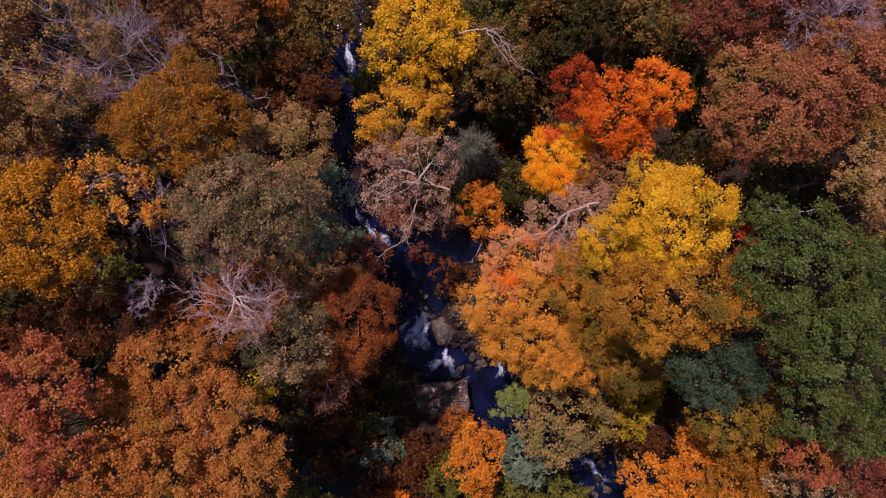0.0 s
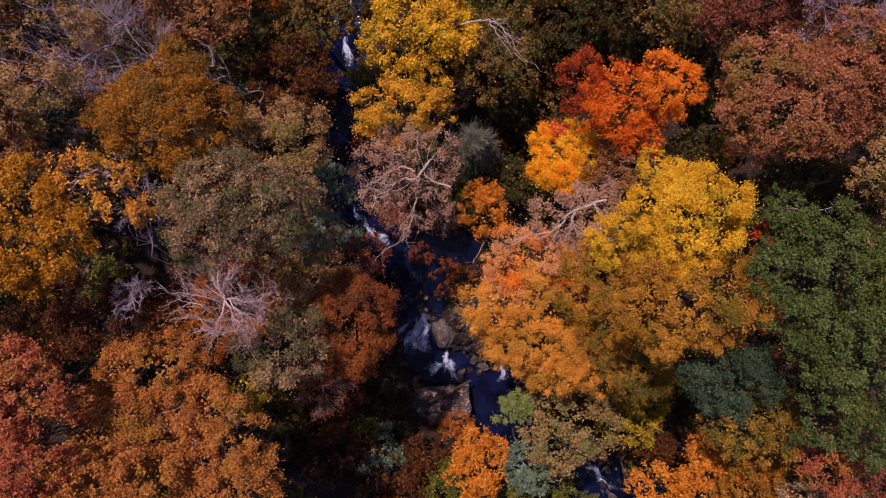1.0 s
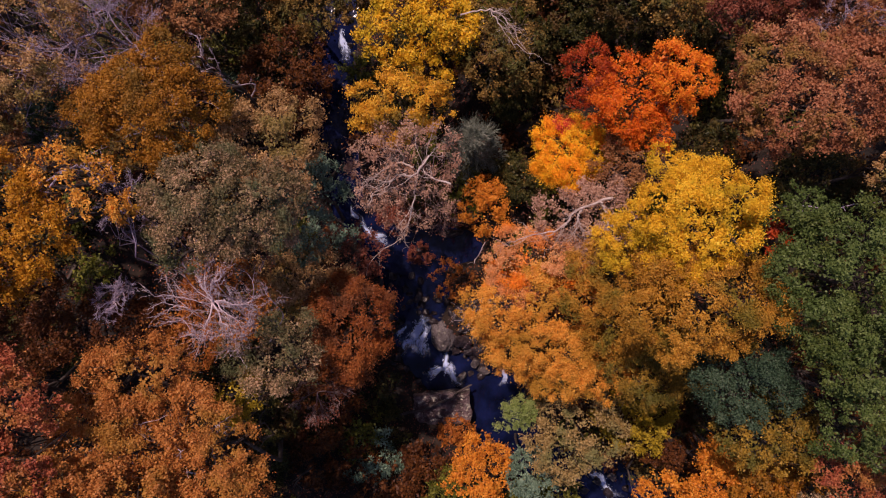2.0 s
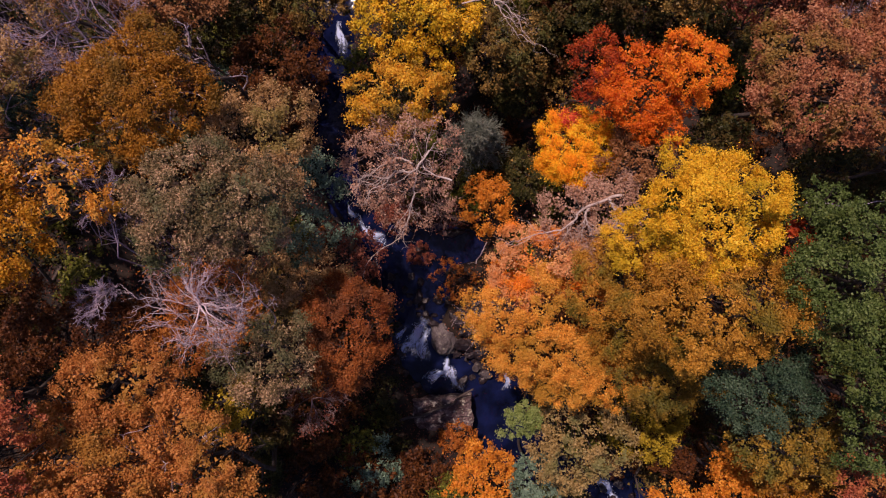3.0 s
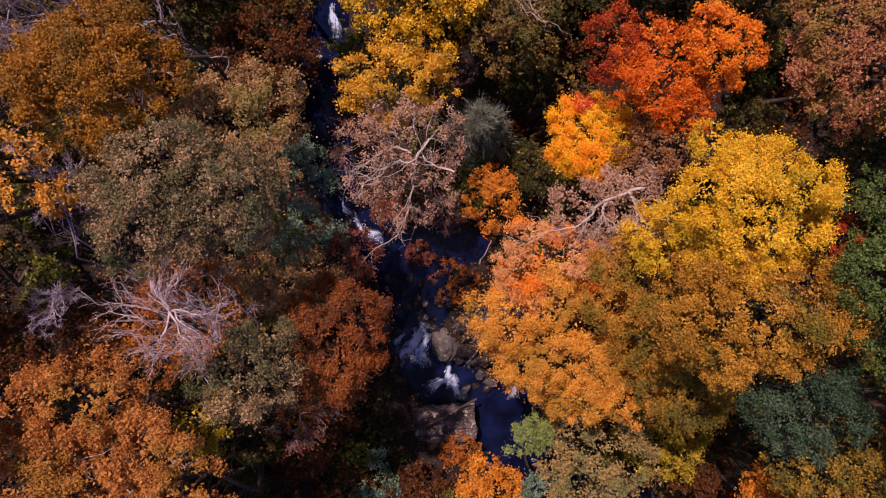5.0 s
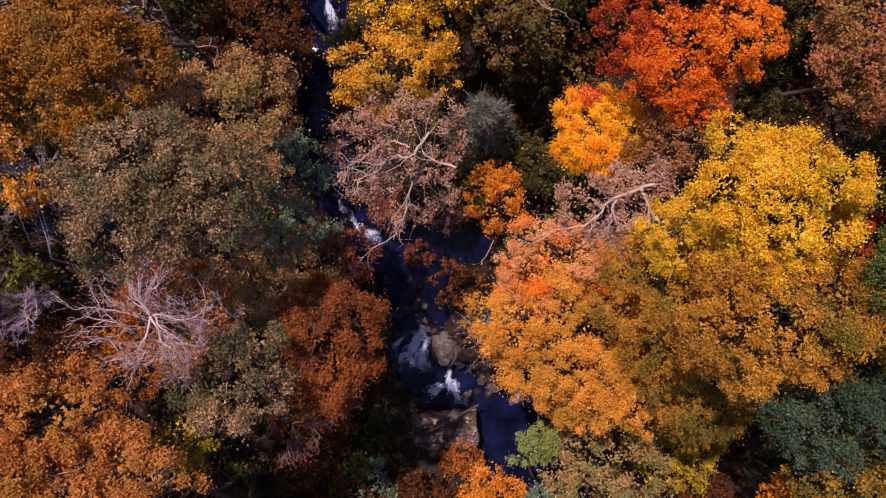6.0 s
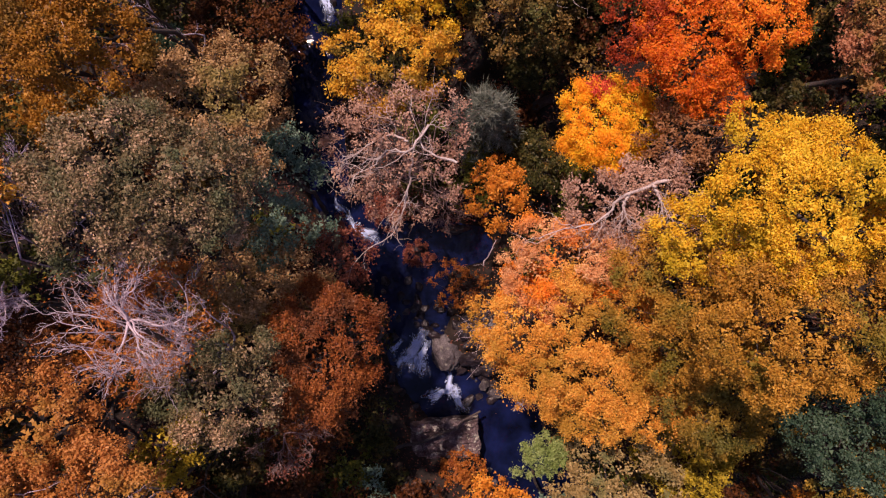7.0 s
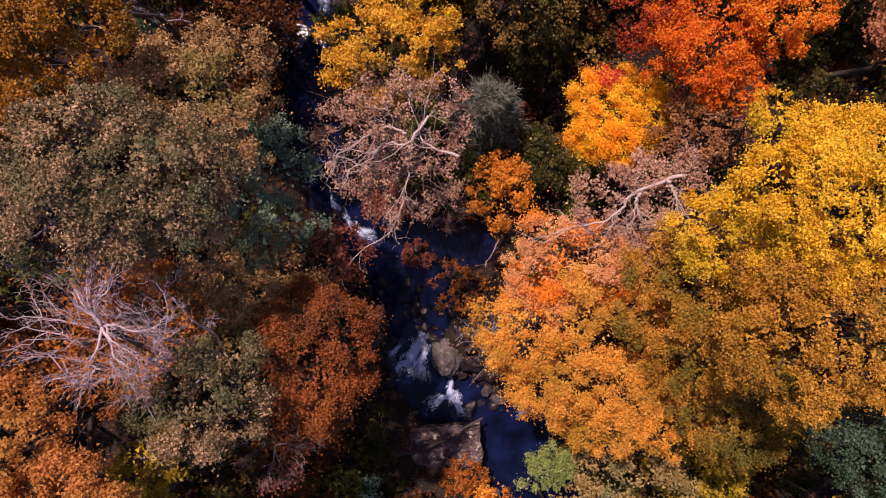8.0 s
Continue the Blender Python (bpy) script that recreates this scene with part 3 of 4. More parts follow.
bare_tree("bare_tree", "dead white snag with forked branches", -11.10, 8.75, 16.8, 1.3, 1.3, "mauve", bark=PALE, limbs=5, twig=1, twig_bark=MAUVE, stout=0.022)
tree("tree", "rust-brown tree above the stream", -12.83, 12.29, 15.0, 2.18, 1.66, "brown")
tree("tree", "thin dark olive tree in shade", -10.29, 12.89, 11.0, 2.10, 2.03, "deep", full=0.8)
tree("tree", "dark brown tree beside the stream", -8.80, 9.30, 11.6, 2.2, 2.2, "shaderust", full=0.9)
tree("tree", "tan-brown tree with dry leaves", -8.05, 4.75, 17.4, 2.4, 1.9, "brownolive", full=0.9, twigs=0.4)
tree("tree", "broad olive-green tree turning brown", -9.0, 1.75, 21.3, 3.15, 2.05, "olive", lumpy=0.8, gaps=0.03)
tree("tree", "grey-green tree leaning over the stream", -6.75, 2.19, 14.4, 1.91, 2.31, "sage", full=0.65)
pine("pine", "small blue-green conifer in the shade", -11.55, 8.70, 12.0, 1.35, "teal")
tree("tree", "pale-limbed tree with a few yellow-orange leaves", -13.95, 2.30, 22.0, 1.05, 1.3, "amber", full=0.62, gaps=0.4, bark=MAUVE, twigs=0.5, lumpy=1.4)
tree("tree", "thin sapling with a tuft of yellow-orange leaves", -12.45, 1.70, 20.9, 0.52, 0.5, "amber", full=0.8, gaps=0.2, bark=MAUVE)
bare_tree("bare_tree", "leafless mauve tree in a dark gap", -12.9, 1.75, 19.6, 1.55, 1.6, "mauve", bark=MAUVE, twig_bark=MAUVE, limbs=10, leafy=0.05)
tree("tree", "blue-green understorey tree in a dark gap", -19.6, 6.3, 13.5, 1.5, 1.3, "teal", full=0.8)
# added so that lit soil doesn't show in this shaded gap
tree("tree", "umber understorey tree added to darken a gap", -17.2, 5.2, 13.0, 1.5, 1.3, "umber", full=0.8)
tree("tree", "broad golden-orange tree with a full crown", -17.0, 0.75, 22.6, 2.25, 2.5, "ochre", gaps=0.02, lumpy=0.8)
bare_tree("bare_tree", "leafless pale lavender tree with radiating branches", -9.52, -2.19, 20.2, 2.5, 2.2, "rust", bark=PALE, twig_bark=PALE, limbs=24, twig=1, leafy=0.6, rz=1.7, stout=0.019, wind=0.25)
tree("tree", "low rust-leaved tree under a bare one", -10.93, -2.86, 16.6, 2.25, 1.85, "rust", full=0.6, gaps=0.3)
bare_tree("bare_tree", "small leafless lavender sapling", -13.64, -2.22, 19.3, 1.05, 1.0, "mauve", bark=PALE, twig_bark=MAUVE, limbs=12, twig=2, stout=0.012, wind=0.25)
# next three: the slope's shade is put into their dark leaf colours
tree("tree", "rust-brown tree on the slope, leaves darkened for shade", -15.6, -3.55, 18.2, 3.0, 1.45, "shaderust", full=0.9)
tree("tree", "rust tree on the slope, leaves toned down for shade", -21.3, -4.4, 15.0, 2.8, 1.6, "shaderust", full=0.9)
tree("tree", "rust tree on the slope, leaf colour darkened for shade", -24.67, -4.87, 11.0, 2.88, 1.86, "deep", full=0.8)
tree("tree", "rust-red tree beside the stream", -4.45, -3.6, 15.8, 1.65, 2.45, "redrust", gaps=0.03, lumpy=0.7, leaf=0.078)
tree("tree", "dark red-brown tree over the stream bank", -4.94, -0.48, 10.5, 1.30, 1.71, "maroon", full=0.55, gaps=0.3)
tree("tree", "olive-brown tree with thin foliage", -7.85, -4.45, 18.0, 1.95, 1.6, "olive", full=0.8)
tree("tree", "dark olive tree under the canopy", -7.34, -1.81, 14.5, 2.21, 2.15, "brownolive", full=0.8)
bare_tree("bare_tree", "grey-mauve leafless tree in shade", -6.35, -7.25, 14.0, 1.65, 1.6, "maroon", bark=TWIG, leafy=0.4, limbs=10, twig_bark=TWIG)
tree("tree", "tan-orange tree with a clumped crown", -13.14, -7.53, 20.7, 2.77, 2.14, "tan", bark=PALE, gaps=0.06, lumpy=1.3)
tree("tree", "tan-orange tree with airy clumps", -9.5, -7.6, 20.6, 1.4, 1.85, "tan", gaps=0.08, bark=PALE, lumpy=1.3)
tree("tree", "tan-orange tree on the slope", -12.45, -5.2, 20.4, 1.85, 1.2, "tan", lumpy=1.3)
tree("tree", "tan and russet tree with dry leaves", -9.20, -10.03, 20.6, 2.22, 1.57, "tan")
tree("tree", "tall tan tree with reddish patches", -14.89, -9.13, 23.4, 2.39, 1.64, "tan")
tree("tree", "tall tan-brown tree in full leaf", -12.35, -9.82, 22.0, 2.28, 1.44, "tan")
tree("tree", "pinkish red maple in full colour", -16.14, -5.56, 23.4, 2.09, 1.41, "crimson")
tree("tree", "pinkish red maple among tan trees", -15.06, -8.05, 23.8, 1.30, 0.94, "crimson")
tree("tree", "red-brown tree on the slope", -18.24, -7.40, 22.5, 1.41, 1.65, "crimson")
tree("tree", "brown tree with dull leaves", -21.33, 5.01, 17.0, 1.77, 1.42, "brown", full=0.8)
tree("tree", "small yellow-green tree on the slope", -9.15, -6.55, 17.6, 0.95, 0.9, "lemon")
tree("tree", "dull brown tree at the edge of the gap", -20.53, 6.65, 18.0, 1.93, 1.10, "brownolive", full=0.7)
tree("tree", "bright yellow tree above the stream", -1.35, 12.44, 12.8, 2.84, 2.64, "yellow")
tree("tree", "golden yellow tree leaning over the stream", -2.24, 7.56, 13.0, 2.50, 1.47, "gold")
tree("tree", "half-bare mauve tree with crooked pale limbs", -1.93, 3.96, 14.0, 2.37, 2.49, "mauve", bark=TWIG, full=0.36, gaps=0.2, twigs=1.0, lumpy=1.3, crook=[[(0.33, 3.19, 14.20), (-0.27, 3.33, 14.20), (-0.96, 3.67, 14.20), (-1.07, 4.20, 14.20), (-0.56, 4.69, 14.20)], [(-0.72, 4.52, 14.40), (-1.46, 3.46, 14.40), (-2.14, 3.65, 14.40), (-2.78, 2.99, 14.40), (-3.60, 2.62, 14.40)], [(-1.36, 3.44, 13.20), (-1.48, 2.50, 13.20), (-1.72, 1.42, 13.20), (-2.21, 0.34, 13.20)], [(-1.48, 3.97, 14.00), (-2.08, 4.25, 14.00), (-2.83, 3.94, 14.00), (-4.01, 3.17, 14.00)]])
tree("tree", "olive-brown tree with pale branches", 2.86, 11.19, 11.6, 2.26, 2.33, "umber", full=0.7, gaps=0.15, bark=TWIG, crook=[[(0.9, 12.3, 11.9), (2.4, 12.55, 12.0), (3.1, 11.5, 11.9), (3.8, 10.6, 11.7)], [(2.4, 12.5, 12.0), (3.0, 12.3, 11.9), (3.6, 11.6, 11.8)]])
tree("tree", "olive-green tree above the bank", 2.57, 14.25, 11.0, 2.20, 1.86, "moss", full=0.7)
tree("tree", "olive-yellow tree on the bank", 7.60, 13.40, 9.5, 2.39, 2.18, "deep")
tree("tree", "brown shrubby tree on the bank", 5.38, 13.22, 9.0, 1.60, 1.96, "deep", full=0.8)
tree("tree", "dark olive-orange tree on the slope", 12.85, 13.33, 13.0, 2.12, 1.35, "umber", full=0.8)
tree("tree", "olive-yellow tree at the stream side", -7.48, 13.66, 11.5, 2.07, 1.50, "umber", full=0.9)
pine("pine", "grey-green pine with fine needles", 1.78, 6.14, 10.5, 1.85, "needle")
tree("tree", "small bright orange tree near the pool", 2.45, 2.48, 8.6, 1.2, 1.35, "tangerine", gaps=0.25)
tree("tree", "vermilion red maple in full colour", 7.35, 8.5, 14.4, 1.0, 1.4, "vermilion", full=0.9, leaf=0.085)
tree("tree", "bright red-orange maple in full colour", 9.15, 7.45, 15.0, 1.75, 1.75, "ember", gaps=0.02, leaf=0.082)
tree("tree", "bright orange maple beside a redder one", 11.15, 8.25, 15.8, 1.3, 1.4, "orange", gaps=0.02, leaf=0.082)
tree("tree", "small red-orange maple below a larger one", 10.15, 5.75, 14.2, 1.0, 0.95, "ember", gaps=0.02, leaf=0.085)
tree("tree", "flame orange maple with a glowing crown", 6.65, 5.07, 12.3, 1.9, 1.8, "flame", full=1.35, lumpy=0.5, gaps=0.0, leaf=0.07)
tree("tree", "small pink-red maple behind a flame one", 6.25, 6.4, 12.3, 0.32, 0.3, "ruby", leaf=0.07)
tree("tree", "broad russet-brown oak with a full crown", 16.3, 6.75, 19.6, 3.6, 2.6, "russet", gaps=0.05)
tree("tree", "russet oak behind a broader one", 18.6, 8.6, 19.4, 2.2, 1.7, "russet", gaps=0.05)
# deep palette puts the gap's shade into this oak's leaves
tree("tree", "brown oak with thinning leaves, darkened for the shaded gap", 13.6, 5.6, 13.0, 1.25, 1.15, "deep", full=0.8)
bare_tree("bare_tree", "leafless mauve tree with long pale branches", 18.01, 10.66, 19.5, 2.62, 1.44, "mauve", bark=MAUVE, leafy=0.3, twig_bark=MAUVE)
tree("tree", "maroon-brown tree on the slope", 15.16, 12.22, 16.0, 2.35, 1.41, "maroon")
tree("tree", "yellow-olive tree with dry leaves", 20.45, 3.76, 19.0, 1.28, 1.92, "brownolive")
tree("tree", "olive-brown tree on the slope", 21.82, 0.74, 17.0, 1.28, 1.20, "brownolive")
tree("tree", "tall yellow tree in full leaf", 10.39, 1.35, 20.8, 2.25, 2.1, "yellow", leaf=0.07, lumpy=0.8, gaps=0.0, full=1.15)
tree("tree", "golden yellow tree below a taller one", 8.33, 0.25, 18.4, 1.36, 1.25, "yellow", leaf=0.07)
tree("tree", "pointed yellow tree beside a taller one", 10.05, 3.45, 18.5, 0.8, 0.9, "yellow", leaf=0.07)
tree("tree", "twiggy brown tree between bright maples", 9.6, 4.25, 13.6, 1.6, 1.2, "brown", full=0.7, twigs=0.5, bark=TWIG)
tree("tree", "broad golden-orange tree in full leaf", 10.89, -2.44, 20.4, 3.26, 2.04, "honey", leaf=0.07, lumpy=0.8, gaps=0.04)
tree("tree", "golden-brown tree in full leaf", 8.43, -2.25, 17.0, 2.28, 2.56, "honey", leaf=0.075)
tree("tree", "bright amber tree beside the stream", 5.05, -3.93, 14.8, 3.29, 2.50, "amber", leaf=0.07, lumpy=1.0, gaps=0.04)
tree("tree", "coral-orange tree with a pinkish top", 4.94, -0.76, 13.4, 2.54, 1.65, "coral", leaf=0.072)
tree("tree", "small bright orange tree at the bank", 3.38, -1.39, 11.0, 1.02, 0.95, "orange", foot_off=(1.5, 0.0))
tree("tree", "amber tree reaching over the water", 2.15, -3.27, 9.5, 1.06, 0.98, "amber", full=0.7, bark=PALE, twigs=0.8, foot_off=(1.9, 0.2))
tree("tree", "amber tree above the pool", 7.04, -5.95, 14.0, 2.43, 1.43, "amber", leaf=0.072)
tree("tree", "golden tree with greenish shade", 10.32, -5.58, 15.5, 2.62, 1.73, "olivegold", leaf=0.075)
tree("tree", "half-bare pinkish tree with a pale crooked limb", 7.64, 1.49, 14.0, 2.62, 1.83, "mauve", bark=TWIG, full=0.7, gaps=0.15, twigs=0.6, crook=[[(8.35, 2.46, 14.0), (7.64, 2.34, 14.1), (6.33, 1.80, 14.2), (6.03, 1.19, 14.1), (5.52, 0.85, 14.0), (4.21, 0.69, 13.8), (3.50, 0.28, 13.6)], [(7.64, 2.34, 14.1), (7.95, 1.80, 14.1), (8.15, 1.35, 14.0)], [(6.78, 2.0, 14.1), (6.55, 1.5, 14.1), (6.85, 0.85, 14.0)]], thick=0.075)
tree("tree", "dense green rhododendron-like tree", 16.18, -1.56, 21.6, 2.56, 2.80, "green", gaps=0.12, lumpy=1.5)
tree("tree", "green tree with a rounded top", 14.68, 1.39, 19.6, 1.15, 0.94, "green", gaps=0.12, lumpy=1.5)
tree("tree", "dense dark green tree in leaf", 17.81, -4.33, 21.8, 2.66, 2.18, "green", gaps=0.12, lumpy=1.5)
tree("tree", "green tree on the lower slope", 17.78, -7.58, 20.5, 2.08, 1.42, "green", gaps=0.12, lumpy=1.5)
tree("tree", "grey-green tree under a golden one", 13.25, -5.45, 18.6, 1.84, 1.84, "teal", gaps=0.12, lumpy=1.4)
tree("tree", "small crimson sapling between tall trees", 14.28, 0.43, 18.6, 0.38, 0.65, "vermilion")
tree("tree", "yellow-olive tree with small leaves", 14.66, -8.36, 17.8, 2.00, 1.39, "olivegold")
tree("tree", "bright orange tree on the lower slope", 15.04, -12.37, 14.6, 2.82, 1.65, "tangerine")
tree("tree", "young orange tree beside a larger one", 14.21, -10.56, 14.0, 1.12, 1.06, "tangerine")
tree("tree", "low orange tree above the lower stream", 11.89, -13.36, 12.5, 1.56, 1.04, "tangerine")
tree("tree", "orange-gold tree on the lower slope", 16.28, -12.05, 15.5, 2.45, 1.43, "copper")
tree("tree", "dull red maple with dense leaves", 17.42, -9.71, 18.6, 1.51, 1.41, "crimson", full=0.9)
tree("tree", "dark maroon tree in shade", 21.05, -10.63, 17.5, 1.68, 1.35, "maroon")
tree("tree", "yellow-green tree at the lower edge", 19.54, -12.28, 17.0, 2.56, 0.91, "olive")
tree("shrub", "yellow-green bush at the water side", 11.3, -9.85, 9.0, 1.95, 1.85, "lemon", category="shrub")
tree("tree", "tan and green young hemlock over the pool", 6.95, -9.98, 11.5, 2.67, 2.34, "hemlock", full=0.7, gaps=0.2)
tree("tree", "young green tree at the pool edge", 4.20, -9.17, 11.0, 0.85, 0.78, "spring", limbs=2, full=1.4, leaf=0.085, foot_off=(2.2, -0.4))
tree("tree", "grey-green young tree at the bank", 5.20, -13.22, 9.0, 1.21, 1.42, "sage")
tree("shrub", "yellow-green shrub at the bank", 6.55, -16.13, 6.0, 2.68, 1.38, "moss", category="shrub")
tree("tree", "young orange tree with a leaning crown", 2.25, -13.67, 8.3, 1.52, 2.17, "tangerine")
tree("shrub", "bright green shrub in the shade", 0.32, -16.29, 4.5, 2.06, 1.35, "moss", category="shrub")
tree("shrub", "small orange shrub at the bank", -3.10, -17.05, 5.0, 1.18, 0.78, "orange", category="shrub")
tree("tree", "olive-green young tree on the slope", -8.30, -13.49, 13.0, 0.96, 0.90, "moss")
tree("shrub", "grey dark shrub in deep shade", -4.60, -13.64, 4.5, 1.66, 1.59, "sage", full=0.5, category="shrub")
tree("shrub", "orange-brown shrub beside the flat boulder", 1.01, -12.63, 1.9, 1.09, 0.76, "rust", category="shrub")
tree("shrub", "thin brown shrub at the stream side", 0.65, -2.08, 3.2, 1.14, 1.06, "rust", full=0.5, category="shrub")
tree("shrub", "reddish-brown bush on a rock at the head of the pool", -1.62, -0.15, 1.9, 0.6, 0.5, "maroon", foot=0.9, leaf=0.09, limbs=3, category="shrub")
tree("shrub", "maroon bush on the bank under a half-bare tree", -2.9, 2.3, 3.4, 1.3, 0.9, "maroon", foot=1.3, full=0.8, category="shrub")
tree("tree", "low rust tree below a larger one", -5.51, -6.22, 13.0, 1.47, 1.15, "redrust", full=0.9)
# two trees added past the view's left edge, to throw shade into the gap
tree("tree", "tall olive-brown tree added out of view to shade the gap", -21.47, 2.67, 22.0, 2.16, 1.92, "brownolive")
tree("tree", "tall tan tree added out of view to shade the gap", -21.65, -0.72, 21.0, 1.49, 1.49, "tan")
tree("tree", "dull brown tree at the edge of the wood", -21.60, 7.77, 19.0, 1.60, 1.87, "brown")
tree("tree", "rust-orange tree on the upper slope", -20.40, 2.77, 21.0, 1.49, 1.74, "copper")
# deep leaf colour stands for the shade on this rust tree
tree("tree", "rust tree on the upper slope, leaves darkened for shade", -26.82, -3.26, 12.0, 1.98, 1.65, "deep")
tree("tree", "shaded red-brown tree on the upper slope", -24.34, -5.57, 15.0, 1.82, 1.21, "redrust")
tree("tree", "thin olive-brown tree on the upper slope", -20.62, 10.61, 20.0, 1.55, 1.55, "brownolive")
tree("tree", "russet oak at the top of the slope", 21.78, 10.17, 19.0, 1.87, 1.60, "russet")
tree("tree", "russet-brown oak on the upper slope", 21.92, 6.70, 19.0, 1.60, 1.87, "russet")
tree("tree", "green tree on the upper slope", 21.92, -1.58, 19.0, 1.60, 1.60, "green")
tree("tree", "dark green tree on the lower slope", 22.05, -7.98, 19.0, 1.60, 1.87, "green")
tree("tree", "maroon tree on the lower slope", 22.51, -12.11, 18.0, 1.93, 1.38, "maroon")
tree("tree", "brown tree above the ravine", -15.21, 13.42, 17.0, 2.28, 1.28, "brown")
tree("tree", "rust-brown tree above the ravine", -11.03, 14.94, 13.0, 2.24, 1.44, "rust")
tree("tree", "olive-brown tree above the ravine", 5.62, 15.77, 11.0, 2.03, 1.35, "umber")
tree("tree", "dark olive tree above the ravine", 10.05, 14.56, 11.5, 2.07, 2.07, "deep")
tree("tree", "maroon-brown tree above the ravine", 17.83, 13.27, 17.0, 2.28, 1.14, "maroon")
tree("tree", "dark green tree in the shade of maples", 14.80, 11.84, 10.0, 1.39, 2.08, "deep")
tree("tree", "olive-green tree at the foot of the slope", -7.18, -15.19, 13.0, 1.92, 1.28, "moss")
tree("tree", "tan tree at the foot of the slope", -18.53, -11.68, 21.0, 1.99, 1.00, "tan")
bare_tree("shrub", "dark leafless shrub on the pool bank", 0.04, 2.23, 4.2, 1.92, 1.36, "maroon", bark=TWIG, leafy=0.3, limbs=9, category="shrub")
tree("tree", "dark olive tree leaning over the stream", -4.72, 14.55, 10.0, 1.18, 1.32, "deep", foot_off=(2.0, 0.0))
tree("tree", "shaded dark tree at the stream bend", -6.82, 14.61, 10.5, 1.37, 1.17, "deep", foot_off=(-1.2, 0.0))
# from here on, dark fillers added where only shade shows between crowns
tree("tree", "dark filler tree standing for shade below the oaks", 23.59, 3.16, 12.0, 1.81, 1.12, "deep", full=0.8)
tree("tree", "dark green filler tree standing for shade between maples", 10.12, 6.38, 9.0, 1.50, 1.28, "deep")
tree("tree", "dark olive filler tree standing for shade on the bank", 4.0, 9.4, 7.5, 1.5, 1.4, "deep")
tree("tree", "low olive filler tree standing for shade on the bank", 4.39, 4.20, 6.5, 1.29, 1.29, "deep")
tree("tree", "dark filler tree standing for shade on the slope", 20.13, 3.92, 12.0, 1.98, 1.12, "deep", full=0.7)
tree("tree", "dark filler tree standing for shade in a gap", -11.53, 11.22, 10.0, 1.53, 1.39, "deep")
tree("tree", "dark rust filler tree standing for shade among tan ones", -12.9, -10.6, ground_z(-12.9, -10.6) + 4.5, 1.7, 1.5, "shaderust")
tree("tree", "dark olive filler tree standing for deep shade", -10.3, -9.6, ground_z(-10.3, -9.6) + 4.5, 1.6, 1.4, "deep")
tree("shrub", "dark rust filler shrub standing for shade below the flat boulder", -1.2, -14.0, ground_z(-1.2, -14.0) + 1.6, 1.5, 1.1, "shaderust", category="shrub")
tree("tree", "dark rust filler tree standing for shade under orange ones", 13.6, -11.8, 8.0, 1.6, 1.4, "shaderust")
tree("tree", "dark olive filler tree standing for shade among tan trees", -11.3, -12.0, ground_z(-11.3, -12.0) + 4.0, 1.7, 1.5, "deep")
tree("tree", "dark rust filler tree standing for shade beside the flat boulder", -8.2, -10.6, ground_z(-8.2, -10.6) + 3.6, 1.8, 1.6, "shaderust")
tree("tree", "dark rust filler tree standing for shade on the lower slope", 13.0, -9.6, ground_z(13.0, -9.6) + 4.0, 1.7, 1.5, "shaderust")
tree("tree", "dark olive filler tree standing for shade on the lower slope", 16.2, -9.6, ground_z(16.2, -9.6) + 4.2, 1.7, 1.5, "deep")


# ---- undergrowth between the trees, most of it in leaf colours darkened for shade ----
def undergrowth():
    rng = np.random.default_rng(77)
    kinds = []
    # rust and deep olive kinds carry the shade in their colour; umber and moss don't
    for pal, word in (("shaderust", "dark rust"), ("deep", "dark olive"), ("umber", "umber-brown"), ("moss", "moss-green"), ("deep", "dark green"), ("shaderust", "dull brown")):
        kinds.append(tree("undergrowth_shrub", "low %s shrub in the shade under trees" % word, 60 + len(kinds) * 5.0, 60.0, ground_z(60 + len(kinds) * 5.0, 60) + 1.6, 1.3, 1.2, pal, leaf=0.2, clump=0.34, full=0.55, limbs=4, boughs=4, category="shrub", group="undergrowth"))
    spots = []
    while len(spots) < 240:
        x, y = rng.uniform(-28, 28), rng.uniform(-18, 19)
        q, w, _ = stream_at(x, y)
        if q - w < 0.9 or (-3.5 < x < 4.5 and -13 < y < -1.5) or (-20 < x < -12 and -3 < y < 1.5):
            continue
        if any(math.hypot(x - a, y - b) < 1.45 for a, b in spots):
            continue
        k = len(spots)
        spots.append((x, y))
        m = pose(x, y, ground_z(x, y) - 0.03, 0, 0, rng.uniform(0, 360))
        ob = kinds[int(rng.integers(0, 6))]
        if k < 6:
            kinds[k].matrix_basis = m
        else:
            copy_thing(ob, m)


undergrowth()


def fallen_leaves():
    rng = np.random.default_rng(5)
    n = 36000
    x, y = rng.uniform(-24, 24, n), rng.uniform(-16, 17, n)
    q, w, _ = stream_at(x, y)
    ok = q - w > 0.25
    x, y = x[ok], y[ok]
    spots = np.stack([x, y, land(x, y) + 0.05], 1)
    v, f = leaves(rng, spots, np.zeros_like(spots), 0.10, 0.075, 1.5, 0.4)
    ob = new("fallen_leaves", mesh_from("fallen_leaves", v, f, LEAF["maroon"]))
    tagged(ob, "fallen brown leaves strewn over the forest floor", "leaf litter", kind="stuff")


fallen_leaves()


